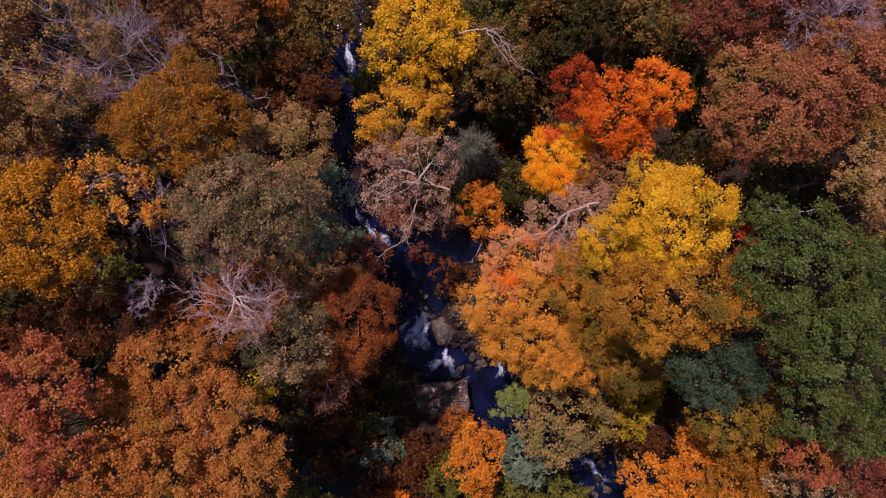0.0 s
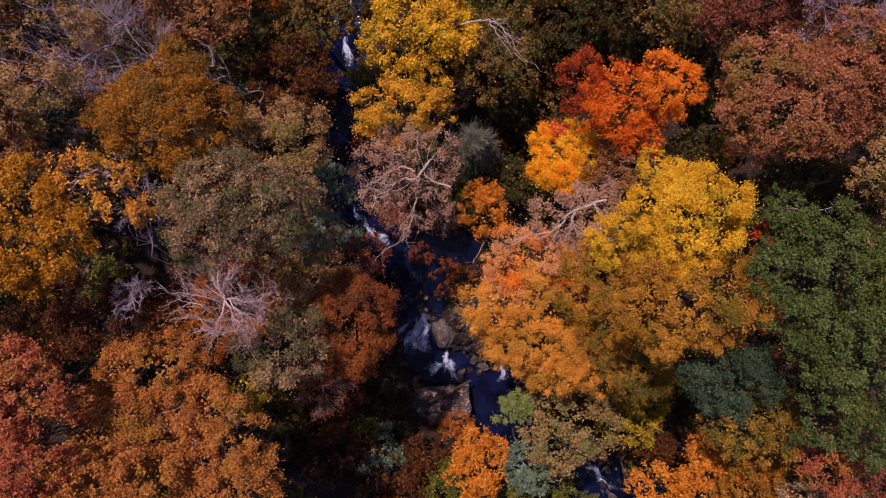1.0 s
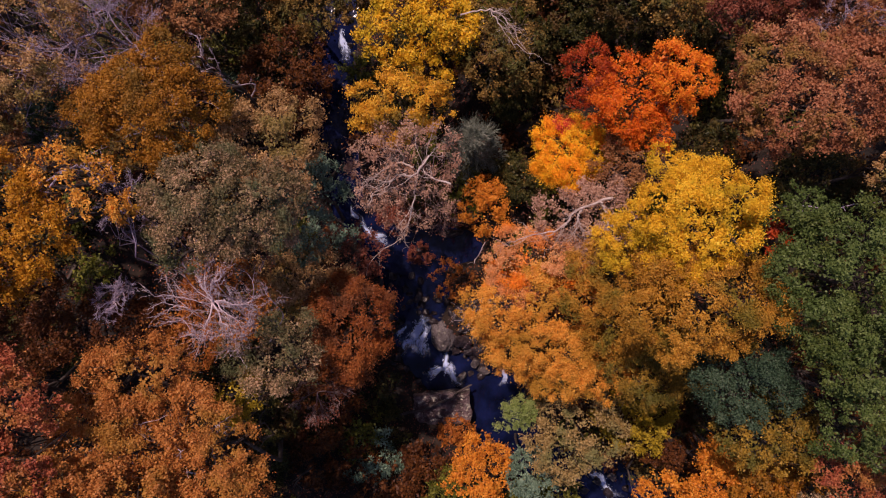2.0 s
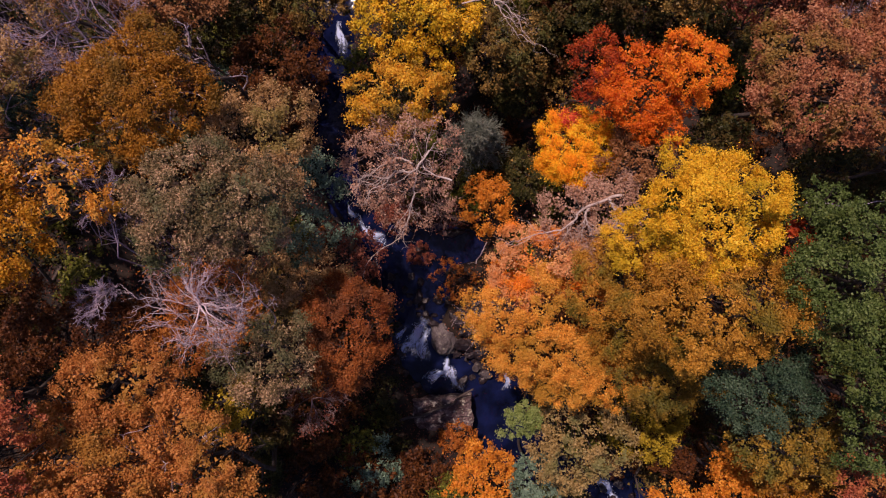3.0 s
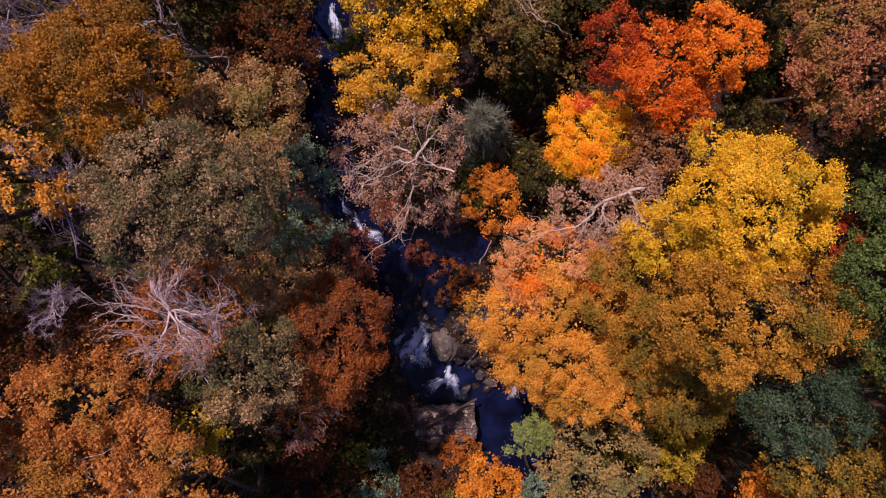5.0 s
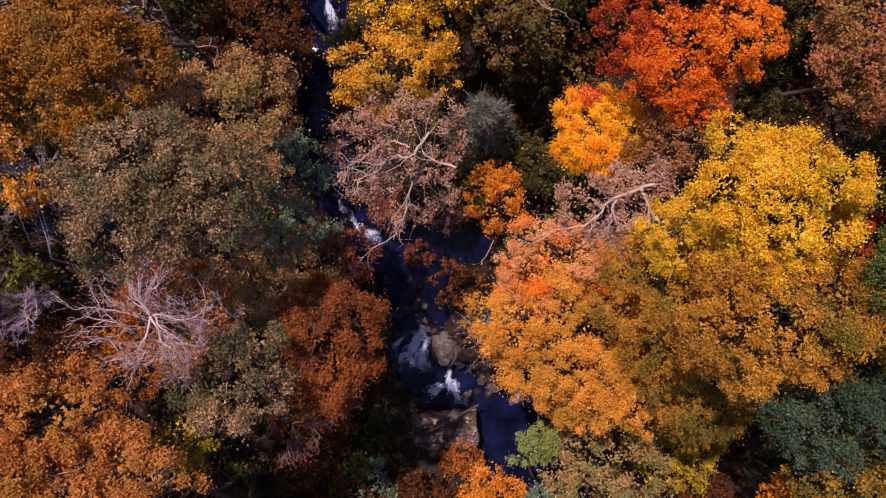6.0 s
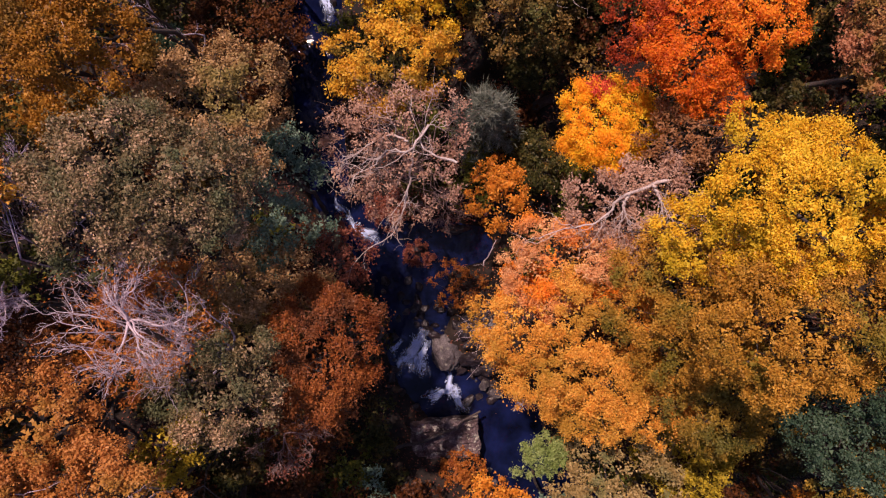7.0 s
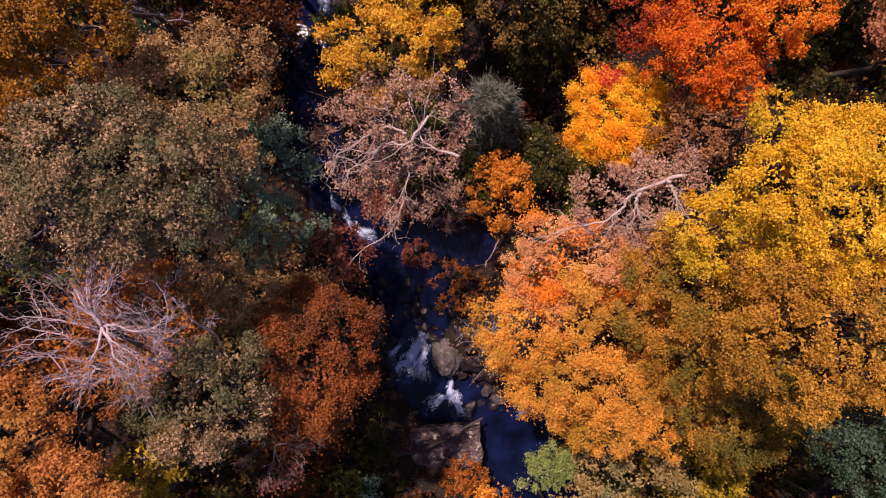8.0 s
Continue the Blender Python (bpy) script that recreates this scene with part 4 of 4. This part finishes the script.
# ---- rocks, logs and white water ----
def rock(name, label, x, y, sx, sy, sz, sink=0.3, turn=0.0, material=None, seed=0, z=None, rough=0.16, detail=3, category="boulder", group="", square=0.0):
    """A boulder: a ball broken into flats and roughened; square above 0 makes it a block."""
    bm = bmesh.new()
    bmesh.ops.create_icosphere(bm, subdivisions=detail, radius=1.0)
    shift = Vector((seed * 3.7, seed * 1.9, seed * 0.7))
    rng = np.random.default_rng(seed + 40)
    cuts = rng.normal(0, 1, (10, 3))
    cuts /= np.linalg.norm(cuts, axis=1, keepdims=True)
    for v in bm.verts:
        q = v.co.copy()
        if square:
            m = max(abs(q.x), abs(q.y), abs(q.z))
            q = q.lerp(q / m * 0.8, square)
        for c in cuts:
            over = q.dot(Vector(c)) - (0.62 if detail < 4 else 0.72)
            if over > 0:
                q -= Vector(c) * over * 0.85
        q *= 1 + rough * noise.fractal(q * 1.6 + shift, 0.8, 2.0, 6) + 0.05 * noise.noise(q * 6 + shift) - 0.10 * max(0.0, 0.12 - abs(noise.noise(q * 1.3 + shift))) / 0.12
        v.co = Vector((q.x * sx, q.y * sy, q.z * sz))
    for f in bm.faces:
        f.smooth = detail > 3
    me = bpy.data.meshes.new(name)
    bm.to_mesh(me)
    bm.free()
    me.materials.append(material or STONE)
    ob = tagged(new(name, me), label, category, group)
    zz = ground_z(x, y) + sz * (1 - 2 * sink) if z is None else z
    ob.matrix_world = pose(x, y, zz, 0, 0, turn)
    return ob


def log(name, label, points, r0, r1, bark=None, stubs=3, seed=1, category="log"):
    rng = np.random.default_rng(seed)
    pts = np.array(points, float)
    t = np.linspace(0, 1, len(pts))
    u = np.linspace(0, 1, 12)
    line = np.stack([np.interp(u, t, pts[:, c]) for c in range(3)], 1) + rng.normal(0, 0.05, (12, 3))
    base = line[0].copy()
    root = tagged(new(name), label, category)
    root.location = base
    line -= base
    v, f = tubes([(line, r0, r1)], 8)
    piece("stem", mesh_from("stem", v, f, bark or BARK, True), root)
    for k in range(stubs):
        a = line[3 + 2 * k]
        e = a + rng.normal(0, 0.5, 3) + np.array((0, 0, 0.3))
        v, f = tubes([(bend(rng, a, e, 4, 0, 0.3), r1 * 0.7, 0.01)], 5)
        piece("branch_stub", mesh_from("branch_stub", v, f, bark or BARK, True), root)
    return root


def white_water(name, label, runs, seed=1):
    """Broken water along the fall's lines: a torn veil of foam with beads of spray; runs of (start, end, width, count)."""
    rng = np.random.default_rng(seed)
    root = tagged(new(name), label, "white water")
    base = np.array(runs[0][0], float)
    root.location = base
    spots, ways, sizes, vs, fs, cover, flow, count = [], [], [], [], [], [], [], 0
    for a, b, wide, n in runs:
        a, b = np.array(a, float) - base, np.array(b, float) - base
        d = b - a
        side = np.array((-d[1], d[0], 0)) / (np.hypot(d[0], d[1]) + 1e-6)
        # veil
        u, c = np.meshgrid(np.linspace(-0.15, 1.2, 22), np.linspace(-1, 1, 13), indexing="ij")
        span = wide * (0.45 + 0.75 * np.clip(u, 0, 1.2)) * (1 + 0.25 * np.sin(7 * u + seed))
        p = a + d * u[..., None] + side * (c * span + 0.12 * np.sin(5 * u + seed))[..., None]
        p[..., 2] = a[2] + d[2] * np.clip(u, 0, 1) + 0.04 + 0.06 * (1 - c * c) * np.abs(np.sin(9 * u + 6 * c + seed))
        k = 13
        i, j = np.meshgrid(np.arange(21), np.arange(12), indexing="ij")
        fs.append((count + np.stack([i * k + j, (i + 1) * k + j, (i + 1) * k + j + 1, i * k + j + 1], -1)).reshape(-1, 4))
        vs.append(p.reshape(-1, 3))
        cover.append((np.clip(1 - np.abs(c) ** 1.5, 0, 1) * np.clip(1.15 - np.abs(u - 0.42) * 1.5, 0, 1)).ravel())
        flow.append(np.stack([c * span * 5.0, u * np.hypot(d[0], d[1]) * 1.7, np.full(u.shape, 3.7 * len(flow) + seed)], -1).reshape(-1, 3))
        count += 22 * 13
        # beads
        s = np.clip(rng.normal(0.45, 0.27, n), 0, 1.05)
        off = rng.normal(0, 0.36, n) * wide * (0.55 + 0.75 * s)
        p = a + d * s[:, None] + side * off[:, None]
        p[:, 2] += 0.05 + np.abs(rng.normal(0, 0.09, n))
        ok = ripple(p * np.array((2.2, 1.3, 1.0)), (a[0], 1, 2, 3, 4, 5)) + rng.normal(0, 0.25, n) > 0.1 + 0.3 * np.abs(off) / wide
        p, s, n = p[ok], s[ok], int(ok.sum())
        spots.append(p)
        ways.append(np.repeat((d / np.linalg.norm(d))[None], n, 0) + rng.normal(0, 0.35, (n, 3)) * np.array((1, 1, 0.5)))
        sizes.append(rng.uniform(0.3, 1.0, n) ** 2)
    me = mesh_from("veil", np.concatenate(vs), np.concatenate(fs), VEIL, True)
    me.attributes.new("cover", "FLOAT", "POINT").data.foreach_set("value", np.concatenate(cover).astype(np.float32))
    me.attributes.new("flow", "FLOAT_VECTOR", "POINT").data.foreach_set("vector", np.concatenate(flow).astype(np.float32).ravel())
    tagged(piece("veil", me, root), kind="stuff")
    p, w, s = np.concatenate(spots), np.concatenate(ways), np.concatenate(sizes)[:, None]
    w /= np.linalg.norm(w, axis=1, keepdims=True)
    side = np.cross(w, np.array((0, 0, 1.0)))
    side /= np.linalg.norm(side, axis=1, keepdims=True)
    up = np.cross(side, w)
    le, wi = 0.06 * (0.4 + s), 0.016 * (0.4 + s)
    v = np.stack([p - w * le, p + side * wi, p + w * le, p - side * wi, p + up * wi * 0.9], 1).reshape(-1, 3)
    i = np.arange(len(p))[:, None] * 5
    f = np.concatenate([i + np.array([k]) for k in ((0, 1, 4), (1, 2, 4), (2, 3, 4), (3, 0, 4))], 1).reshape(-1, 3)
    tagged(piece("spray", mesh_from("spray", v, f, FOAM, True), root), kind="stuff")
    return root


white_water("cascade", "white foaming cascade beside a round boulder", [((-1.45, -4.95, 1.0), (-2.15, -6.9, 0.62), 0.75, 1500), ((-1.30, -5.6, 0.8), (-1.55, -7.3, 0.52), 0.5, 700), ((-1.93, -6.2, 0.75), (-3.05, -7.0, 0.55), 0.4, 350), ((-2.7, -5.4, 0.8), (-3.2, -6.3, 0.7), 0.3, 160), ((0.10, -7.4, 0.6), (0.43, -8.9, 0.4), 0.4, 600), ((0.45, -8.3, 0.42), (1.05, -9.6, 0.25), 0.34, 380), ((0.55, -8.3, 0.42), (-1.1, -8.9, 0.3), 0.4, 800)], 2)
white_water("cascade", "white water sliding over a ledge into a pool", [((-5.6, 1.7, 1.32), (-4.1, 0.35, 1.0), 0.42, 260), ((-6.35, 2.95, 1.55), (-5.9, 1.9, 1.4), 0.28, 160)], 3)
white_water("cascade", "narrow white waterfall upstream", [((-6.85, 14.8, 2.2), (-6.75, 13.0, 1.85), 0.38, 160)], 4)
white_water("cascade", "small white trickle entering the lower pool", [((4.2, -8.5, 0.5), (4.3, -9.5, 0.15), 0.26, 260)], 5)
white_water("cascade", "white riffle among rocks downstream", [((10.2, -15.6, 0.1), (12.2, -17.6, -0.1), 0.45, 160)], 6)


def slab_boulder(label, x, y, z, lx, ly, lz, turn):
    """A flat-topped block with a broken outline, stepped layers and cracks."""
    bm = bmesh.new()
    bmesh.ops.create_cube(bm, size=1.0)
    bmesh.ops.subdivide_edges(bm, edges=bm.edges[:], cuts=21, use_grid_fill=True)
    for v in bm.verts:
        q = Vector((v.co.x * lx, v.co.y * ly, v.co.z * lz))
        edge = max(abs(v.co.x), abs(v.co.y)) * 2
        n1, n2 = noise.fractal(Vector((q.x, q.y, 3)) * 0.9, 1.0, 2.0, 5), noise.noise(q * 3.1)
        out = 1 + 0.10 * noise.noise(Vector((q.x, q.y, q.z * 0.3)) * 1.1 + Vector((4, 1, 0))) + 0.03 * n2
        q.x, q.y = q.x * out, q.y * out
        if v.co.z > 0:
            step = math.floor((q.y + 0.35 * n1 + 0.25 * q.x * 0.3) * 1.9) * 0.11
            q.z += step + 0.10 * n1 + 0.03 * n2 - 0.30 * max(0, edge - 0.86) / 0.14 * (0.5 + 0.5 * n1)
            crack = abs(noise.noise(Vector((q.x * 0.7, q.y * 1.1, 9))))
            if crack < 0.05:
                q.z -= 0.12 * (1 - crack / 0.05)
        v.co = q
    me = bpy.data.meshes.new("slab_boulder")
    bm.to_mesh(me)
    bm.free()
    me.materials.append(SLABSTONE)
    ob = tagged(new("slab_boulder", me), label, "boulder")
    ob.matrix_world = pose(x, y, z, 0, 0, turn)


slab_boulder("large flat lichened boulder beside the stream", -0.05, -11.1, 0.75, 3.85, 2.2, 1.7, 3)
rock("boulder", "rounded grey lichened boulder beside the cascade", -0.06, -6.23, 0.95, 1.15, 0.86, turn=15, seed=12, z=0.95, detail=5, material=STONE)
rock("boulder", "dark wet boulder beside the cascade", 1.39, -6.39, 0.85, 0.63, 0.59, turn=-10, seed=2, z=1.15, detail=3, material=WETSTONE)
rock("boulder", "wet brown boulder above the cascade", -0.69, -5.12, 0.48, 0.32, 0.32, turn=0, seed=3, z=0.75, detail=3, material=WETSTONE)
rock("boulder", "low wet boulder in the stream", -0.69, -4.49, 0.41, 0.25, 0.27, turn=0, seed=4, z=0.75, detail=3, material=WETSTONE)
rock("boulder", "dark reddish boulder on the stream bank", 1.54, -5.32, 0.69, 0.54, 0.45, turn=32, seed=64, sink=0.35, material=WETSTONE)
rock("boulder", "dark reddish boulder on the stream bank", 0.92, -4.88, 0.47, 0.37, 0.31, turn=85, seed=65, sink=0.35, material=WETSTONE)
rock("boulder", "dark reddish boulder on the stream bank", 2.30, -6.01, 0.54, 0.42, 0.35, turn=138, seed=66, sink=0.35, material=WETSTONE)
rock("boulder", "dark reddish boulder on the stream bank", 1.92, -4.63, 0.58, 0.45, 0.38, turn=11, seed=67, sink=0.35, material=WETSTONE)
rock("boulder", "dark reddish boulder on the stream bank", 1.04, -4.06, 0.47, 0.37, 0.31, turn=64, seed=68, sink=0.35, material=WETSTONE)
rock("boulder", "dark reddish boulder on the stream bank", 0.54, -4.44, 0.40, 0.31, 0.26, turn=117, seed=69, sink=0.35, material=WETSTONE)
rock("boulder", "dark reddish boulder on the stream bank", 2.42, -7.08, 0.47, 0.37, 0.31, turn=170, seed=70, sink=0.35, material=WETSTONE)
rock("boulder", "dark reddish boulder on the stream bank", 1.67, -7.14, 0.36, 0.28, 0.24, turn=43, seed=71, sink=0.35, material=WETSTONE)
rock("boulder", "dark reddish boulder on the stream bank", 0.26, -3.75, 0.43, 0.34, 0.28, turn=96, seed=72, sink=0.35, material=WETSTONE)
rock("boulder", "dark reddish boulder on the stream bank", 1.48, -3.40, 0.51, 0.40, 0.33, turn=149, seed=73, sink=0.35, material=WETSTONE)
rock("boulder", "brown boulder in the shallows", -1.51, -3.88, 0.38, 0.32, 0.28, turn=0, seed=5, z=0.80, detail=3, material=WETSTONE)
rock("boulder", "brown boulder in the shallows", -2.40, -3.15, 0.32, 0.25, 0.23, turn=0, seed=6, z=0.80, detail=3, material=WETSTONE)
rock("boulder", "small boulder in the shallows", -1.73, -2.87, 0.19, 0.29, 0.19, turn=0, seed=7, z=0.80, detail=3, material=WETSTONE)
rock("boulder", "brown boulder standing in the pool", -2.15, -1.88, 0.32, 0.41, 0.29, turn=0, seed=8, z=0.80, detail=3, material=WETSTONE)
rock("boulder", "round brown boulder standing in the pool", -3.57, -1.91, 0.38, 0.35, 0.29, turn=0, seed=9, z=0.85, detail=3, material=WETSTONE)
rock("boulder", "brown boulder at the head of the pool", -1.60, -0.14, 0.60, 0.51, 0.44, turn=0, seed=10, z=0.90, detail=3, material=WETSTONE)
rock("boulder", "broad brown ledge at the edge of the pool", 0.41, 1.08, 1.00, 0.38, 0.41, turn=0, seed=11, z=1.20, detail=3, material=WETSTONE)
rock("boulder", "brown rock mass below the bare tree", -3.31, 2.27, 0.81, 0.81, 0.49, turn=0, seed=12, z=1.30, detail=3, material=WETSTONE)
rock("boulder", "pinkish boulder on the bank", -5.66, -2.65, 0.31, 0.40, 0.29, turn=0, seed=13, z=1.60, detail=3, material=STONE)
rock("boulder", "flat stone below the cascade", -1.84, -9.41, 0.48, 0.29, 0.31, turn=0, seed=14, z=0.50, detail=3, material=WETSTONE)
rock("boulder", "grey boulder at the pool edge", 2.22, -8.10, 0.32, 0.45, 0.31, turn=0, seed=15, z=0.50, detail=3, material=STONE)
rock("boulder", "pale boulder at the pool edge", 2.93, -8.60, 0.38, 0.32, 0.28, turn=0, seed=16, z=0.40, detail=3, material=STONE)
rock("boulder", "dark boulder at the pool edge", 2.33, -7.26, 0.44, 0.32, 0.31, turn=0, seed=17, z=0.70, detail=3, material=WETSTONE)
rock("boulder", "grey boulder on the stream bank", 2.50, -6.05, 0.38, 0.28, 0.27, turn=0, seed=18, z=0.90, detail=3, material=WETSTONE)
rock("boulder", "brown boulder under the amber tree", 1.56, -5.39, 0.44, 0.35, 0.32, turn=0, seed=19, z=0.90, detail=3, material=WETSTONE)
rock("boulder", "grey boulder below the flat boulder", 1.91, -13.54, 0.39, 0.29, 0.27, turn=0, seed=20, z=0.30, detail=3, material=STONE)
rock("boulder", "small grey boulder at the water side", 2.82, -14.00, 0.26, 0.26, 0.21, turn=0, seed=21, z=0.20, detail=3, material=STONE)
rock("boulder", "brown boulder below the flat boulder", 0.84, -13.09, 0.71, 0.45, 0.46, turn=0, seed=22, z=0.40, detail=3, material=WETSTONE)
rock("boulder", "grey boulder in the lower stream", 10.88, -16.45, 0.38, 0.31, 0.27, turn=104, seed=33, z=0.30, detail=3, material=STONE)
rock("boulder", "bluish wet boulder in the lower stream", 11.65, -17.30, 0.47, 0.37, 0.33, turn=141, seed=34, z=0.25, detail=3, material=WETSTONE)
rock("boulder", "pale pinkish boulder in the lower stream", 11.99, -16.19, 0.38, 0.31, 0.27, turn=178, seed=35, z=0.20, detail=3, material=STONE)
rock("boulder", "grey boulder in the lower stream", 10.46, -15.77, 0.30, 0.24, 0.21, turn=35, seed=36, z=0.15, detail=3, material=STONE)
rock("boulder", "bluish wet boulder in the lower stream", 12.79, -14.83, 0.34, 0.27, 0.24, turn=72, seed=37, z=0.30, detail=3, material=WETSTONE)
rock("boulder", "pale pinkish boulder in the lower stream", 14.79, -14.92, 0.43, 0.34, 0.30, turn=109, seed=38, z=0.25, detail=3, material=STONE)
rock("boulder", "grey boulder in the lower stream", 12.37, -18.15, 0.43, 0.34, 0.30, turn=146, seed=39, z=0.20, detail=3, material=STONE)
rock("boulder", "bluish wet boulder in the lower stream", 10.03, -17.17, 0.38, 0.31, 0.27, turn=3, seed=40, z=0.15, detail=3, material=WETSTONE)
rock("boulder", "pale pinkish boulder in the lower stream", 11.14, -18.02, 0.34, 0.27, 0.24, turn=40, seed=41, z=0.30, detail=3, material=STONE)
rock("boulder", "grey boulder in the lower stream", 10.46, -18.32, 0.30, 0.24, 0.21, turn=77, seed=42, z=0.25, detail=3, material=STONE)
rock("boulder", "bluish wet boulder in the lower stream", 13.35, -15.26, 0.38, 0.31, 0.27, turn=114, seed=43, z=0.20, detail=3, material=WETSTONE)
rock("boulder", "pale pinkish boulder in the lower stream", 13.86, -15.90, 0.30, 0.24, 0.21, turn=151, seed=44, z=0.15, detail=3, material=STONE)
rock("boulder", "grey boulder in the lower stream", 11.73, -15.26, 0.30, 0.24, 0.21, turn=8, seed=45, z=0.30, detail=3, material=STONE)
rock("boulder", "bluish wet boulder in the lower stream", 12.92, -16.96, 0.34, 0.27, 0.24, turn=45, seed=46, z=0.25, detail=3, material=WETSTONE)
rock("boulder", "pale pinkish boulder in the lower stream", 11.39, -18.57, 0.38, 0.31, 0.27, turn=82, seed=47, z=0.20, detail=3, material=STONE)
rock("boulder", "grey boulder in the lower stream", 10.12, -18.02, 0.26, 0.20, 0.18, turn=119, seed=48, z=0.15, detail=3, material=STONE)
rock("boulder", "dark boulder under the overhanging tree", 1.71, -4.47, 0.51, 0.41, 0.37, turn=30, seed=23, z=0.90, detail=3, material=WETSTONE)
rock("boulder", "dark angular boulder beside the cascade", 2.13, -5.36, 0.54, 0.44, 0.39, turn=70, seed=24, z=0.90, detail=3, material=WETSTONE)
rock("boulder", "wet angular boulder on the bank", 1.82, -7.10, 0.48, 0.38, 0.34, turn=110, seed=25, z=0.70, detail=3, material=WETSTONE)
rock("boulder", "dark boulder on the bank", 2.63, -6.68, 0.51, 0.41, 0.37, turn=10, seed=26, z=0.90, detail=3, material=WETSTONE)
rock("boulder", "dark boulder at the water line", 1.18, -5.58, 0.38, 0.32, 0.28, turn=50, seed=27, z=0.70, detail=3, material=WETSTONE)
rock("boulder", "brown boulder at the water line", 0.84, -7.12, 0.35, 0.29, 0.25, turn=20, seed=28, z=0.60, detail=3, material=WETSTONE)
rock("boulder", "wet boulder above the cascade", 0.74, -4.86, 0.41, 0.32, 0.29, turn=80, seed=29, z=0.85, detail=3, material=WETSTONE)
rock("boulder", "dark wet boulder below the ledge", -3.13, -5.18, 0.38, 0.32, 0.28, turn=15, seed=30, z=0.80, detail=3, material=WETSTONE)
rock("boulder", "dark wet boulder at the far bank", -3.69, -3.90, 0.44, 0.38, 0.33, turn=45, seed=31, z=0.90, detail=3, material=WETSTONE)
rock("boulder", "dark wet boulder at the far bank", -3.15, -7.12, 0.45, 0.35, 0.32, turn=5, seed=32, z=0.60, detail=3, material=WETSTONE)


def shingle():
    """Broken stones heaped on the bank beside the cascade and round the pool."""
    rng = np.random.default_rng(31)
    for k in range(70):
        if k < 42:
            x, y = rng.normal(2.2, 0.75), rng.uniform(-9.3, -2.6)
        else:
            x, y = rng.uniform(-4.0, 1.2), rng.normal(-3.6, 1.3)
        r = 0.14 + 0.34 * rng.random() ** 2
        level = float(stream_at(np.array([x]), np.array([y]))[2][0])
        rock("stone", "broken brown stone on the stream bank", x, y, r * rng.uniform(0.8, 1.5), r * rng.uniform(0.7, 1.1), r * 0.7, turn=rng.uniform(0, 360), seed=300 + k, detail=2,
             material=WETSTONE, z=max(ground_z(x, y), level - 0.12) + 0.2 * r, category="stone", group="stones beside the cascade", square=0.5)


shingle()


def bank_rocks():
    """Stones strewn along both banks and in the shallows."""
    rng = np.random.default_rng(21)
    made = 0
    while made < 100:
        a = rng.uniform(2, 15.9)
        k = int(a)
        p = SP[k] + (SP[k + 1] - SP[k]) * (a - k)
        d = SP[k + 1][:2] - SP[k][:2]
        d /= np.linalg.norm(d)
        side = rng.choice((-1, 1)) * (p[2] * rng.uniform(0.75, 1.15) + rng.uniform(-0.1, 0.7))
        x, y = p[0] - d[1] * side, p[1] + d[0] * side
        if abs(x + 0.1) < 2.7 and abs(y + 11.15) < 1.6:
            continue
        r = 0.12 + 0.4 * rng.random() ** 2.2
        rock("stone", "wet brown stone at the edge of the stream", x, y, r * rng.uniform(0.8, 1.3), r * rng.uniform(0.7, 1.1), r * 0.7, sink=0.25, turn=rng.uniform(0, 360), seed=100 + made, detail=2,
             material=STONE if rng.random() < 0.15 else WETSTONE, z=max(ground_z(x, y), p[3] - 0.1) + 0.15 * r, category="stone", group="stones along the stream")
        made += 1


bank_rocks()
log("fallen_log", "grey fallen trunk lying against the flat boulder", [(-5.6, -12.2, 1.7), (-2.6, -11.2, 2.15), (0.2, -10.3, 2.2), (1.9, -9.35, 1.5)], 0.12, 0.06, bark=BARK, seed=4)
log("fallen_log", "dark fallen trunk on the slope", [(4.6, 7.4, 4.2), (6.4, 8.2, 4.9), (9.4, 10.0, 6.6)], 0.26, 0.16, seed=6)
log("dead_branch", "forked dead branch lying in the pool", [(1.2, -2.4, 1.0), (2.2, -0.8, 1.3), (2.9, 0.4, 1.6)], 0.05, 0.02, bark=PALE, seed=7, category="branch")
log("dead_branch", "pale dead branch in a dark gap", [(16.4, 2.2, 13.6), (18.0, 1.9, 15.0), (20.3, 2.3, 16.6)], 0.035, 0.015, bark=MAUVE, seed=8, category="branch")
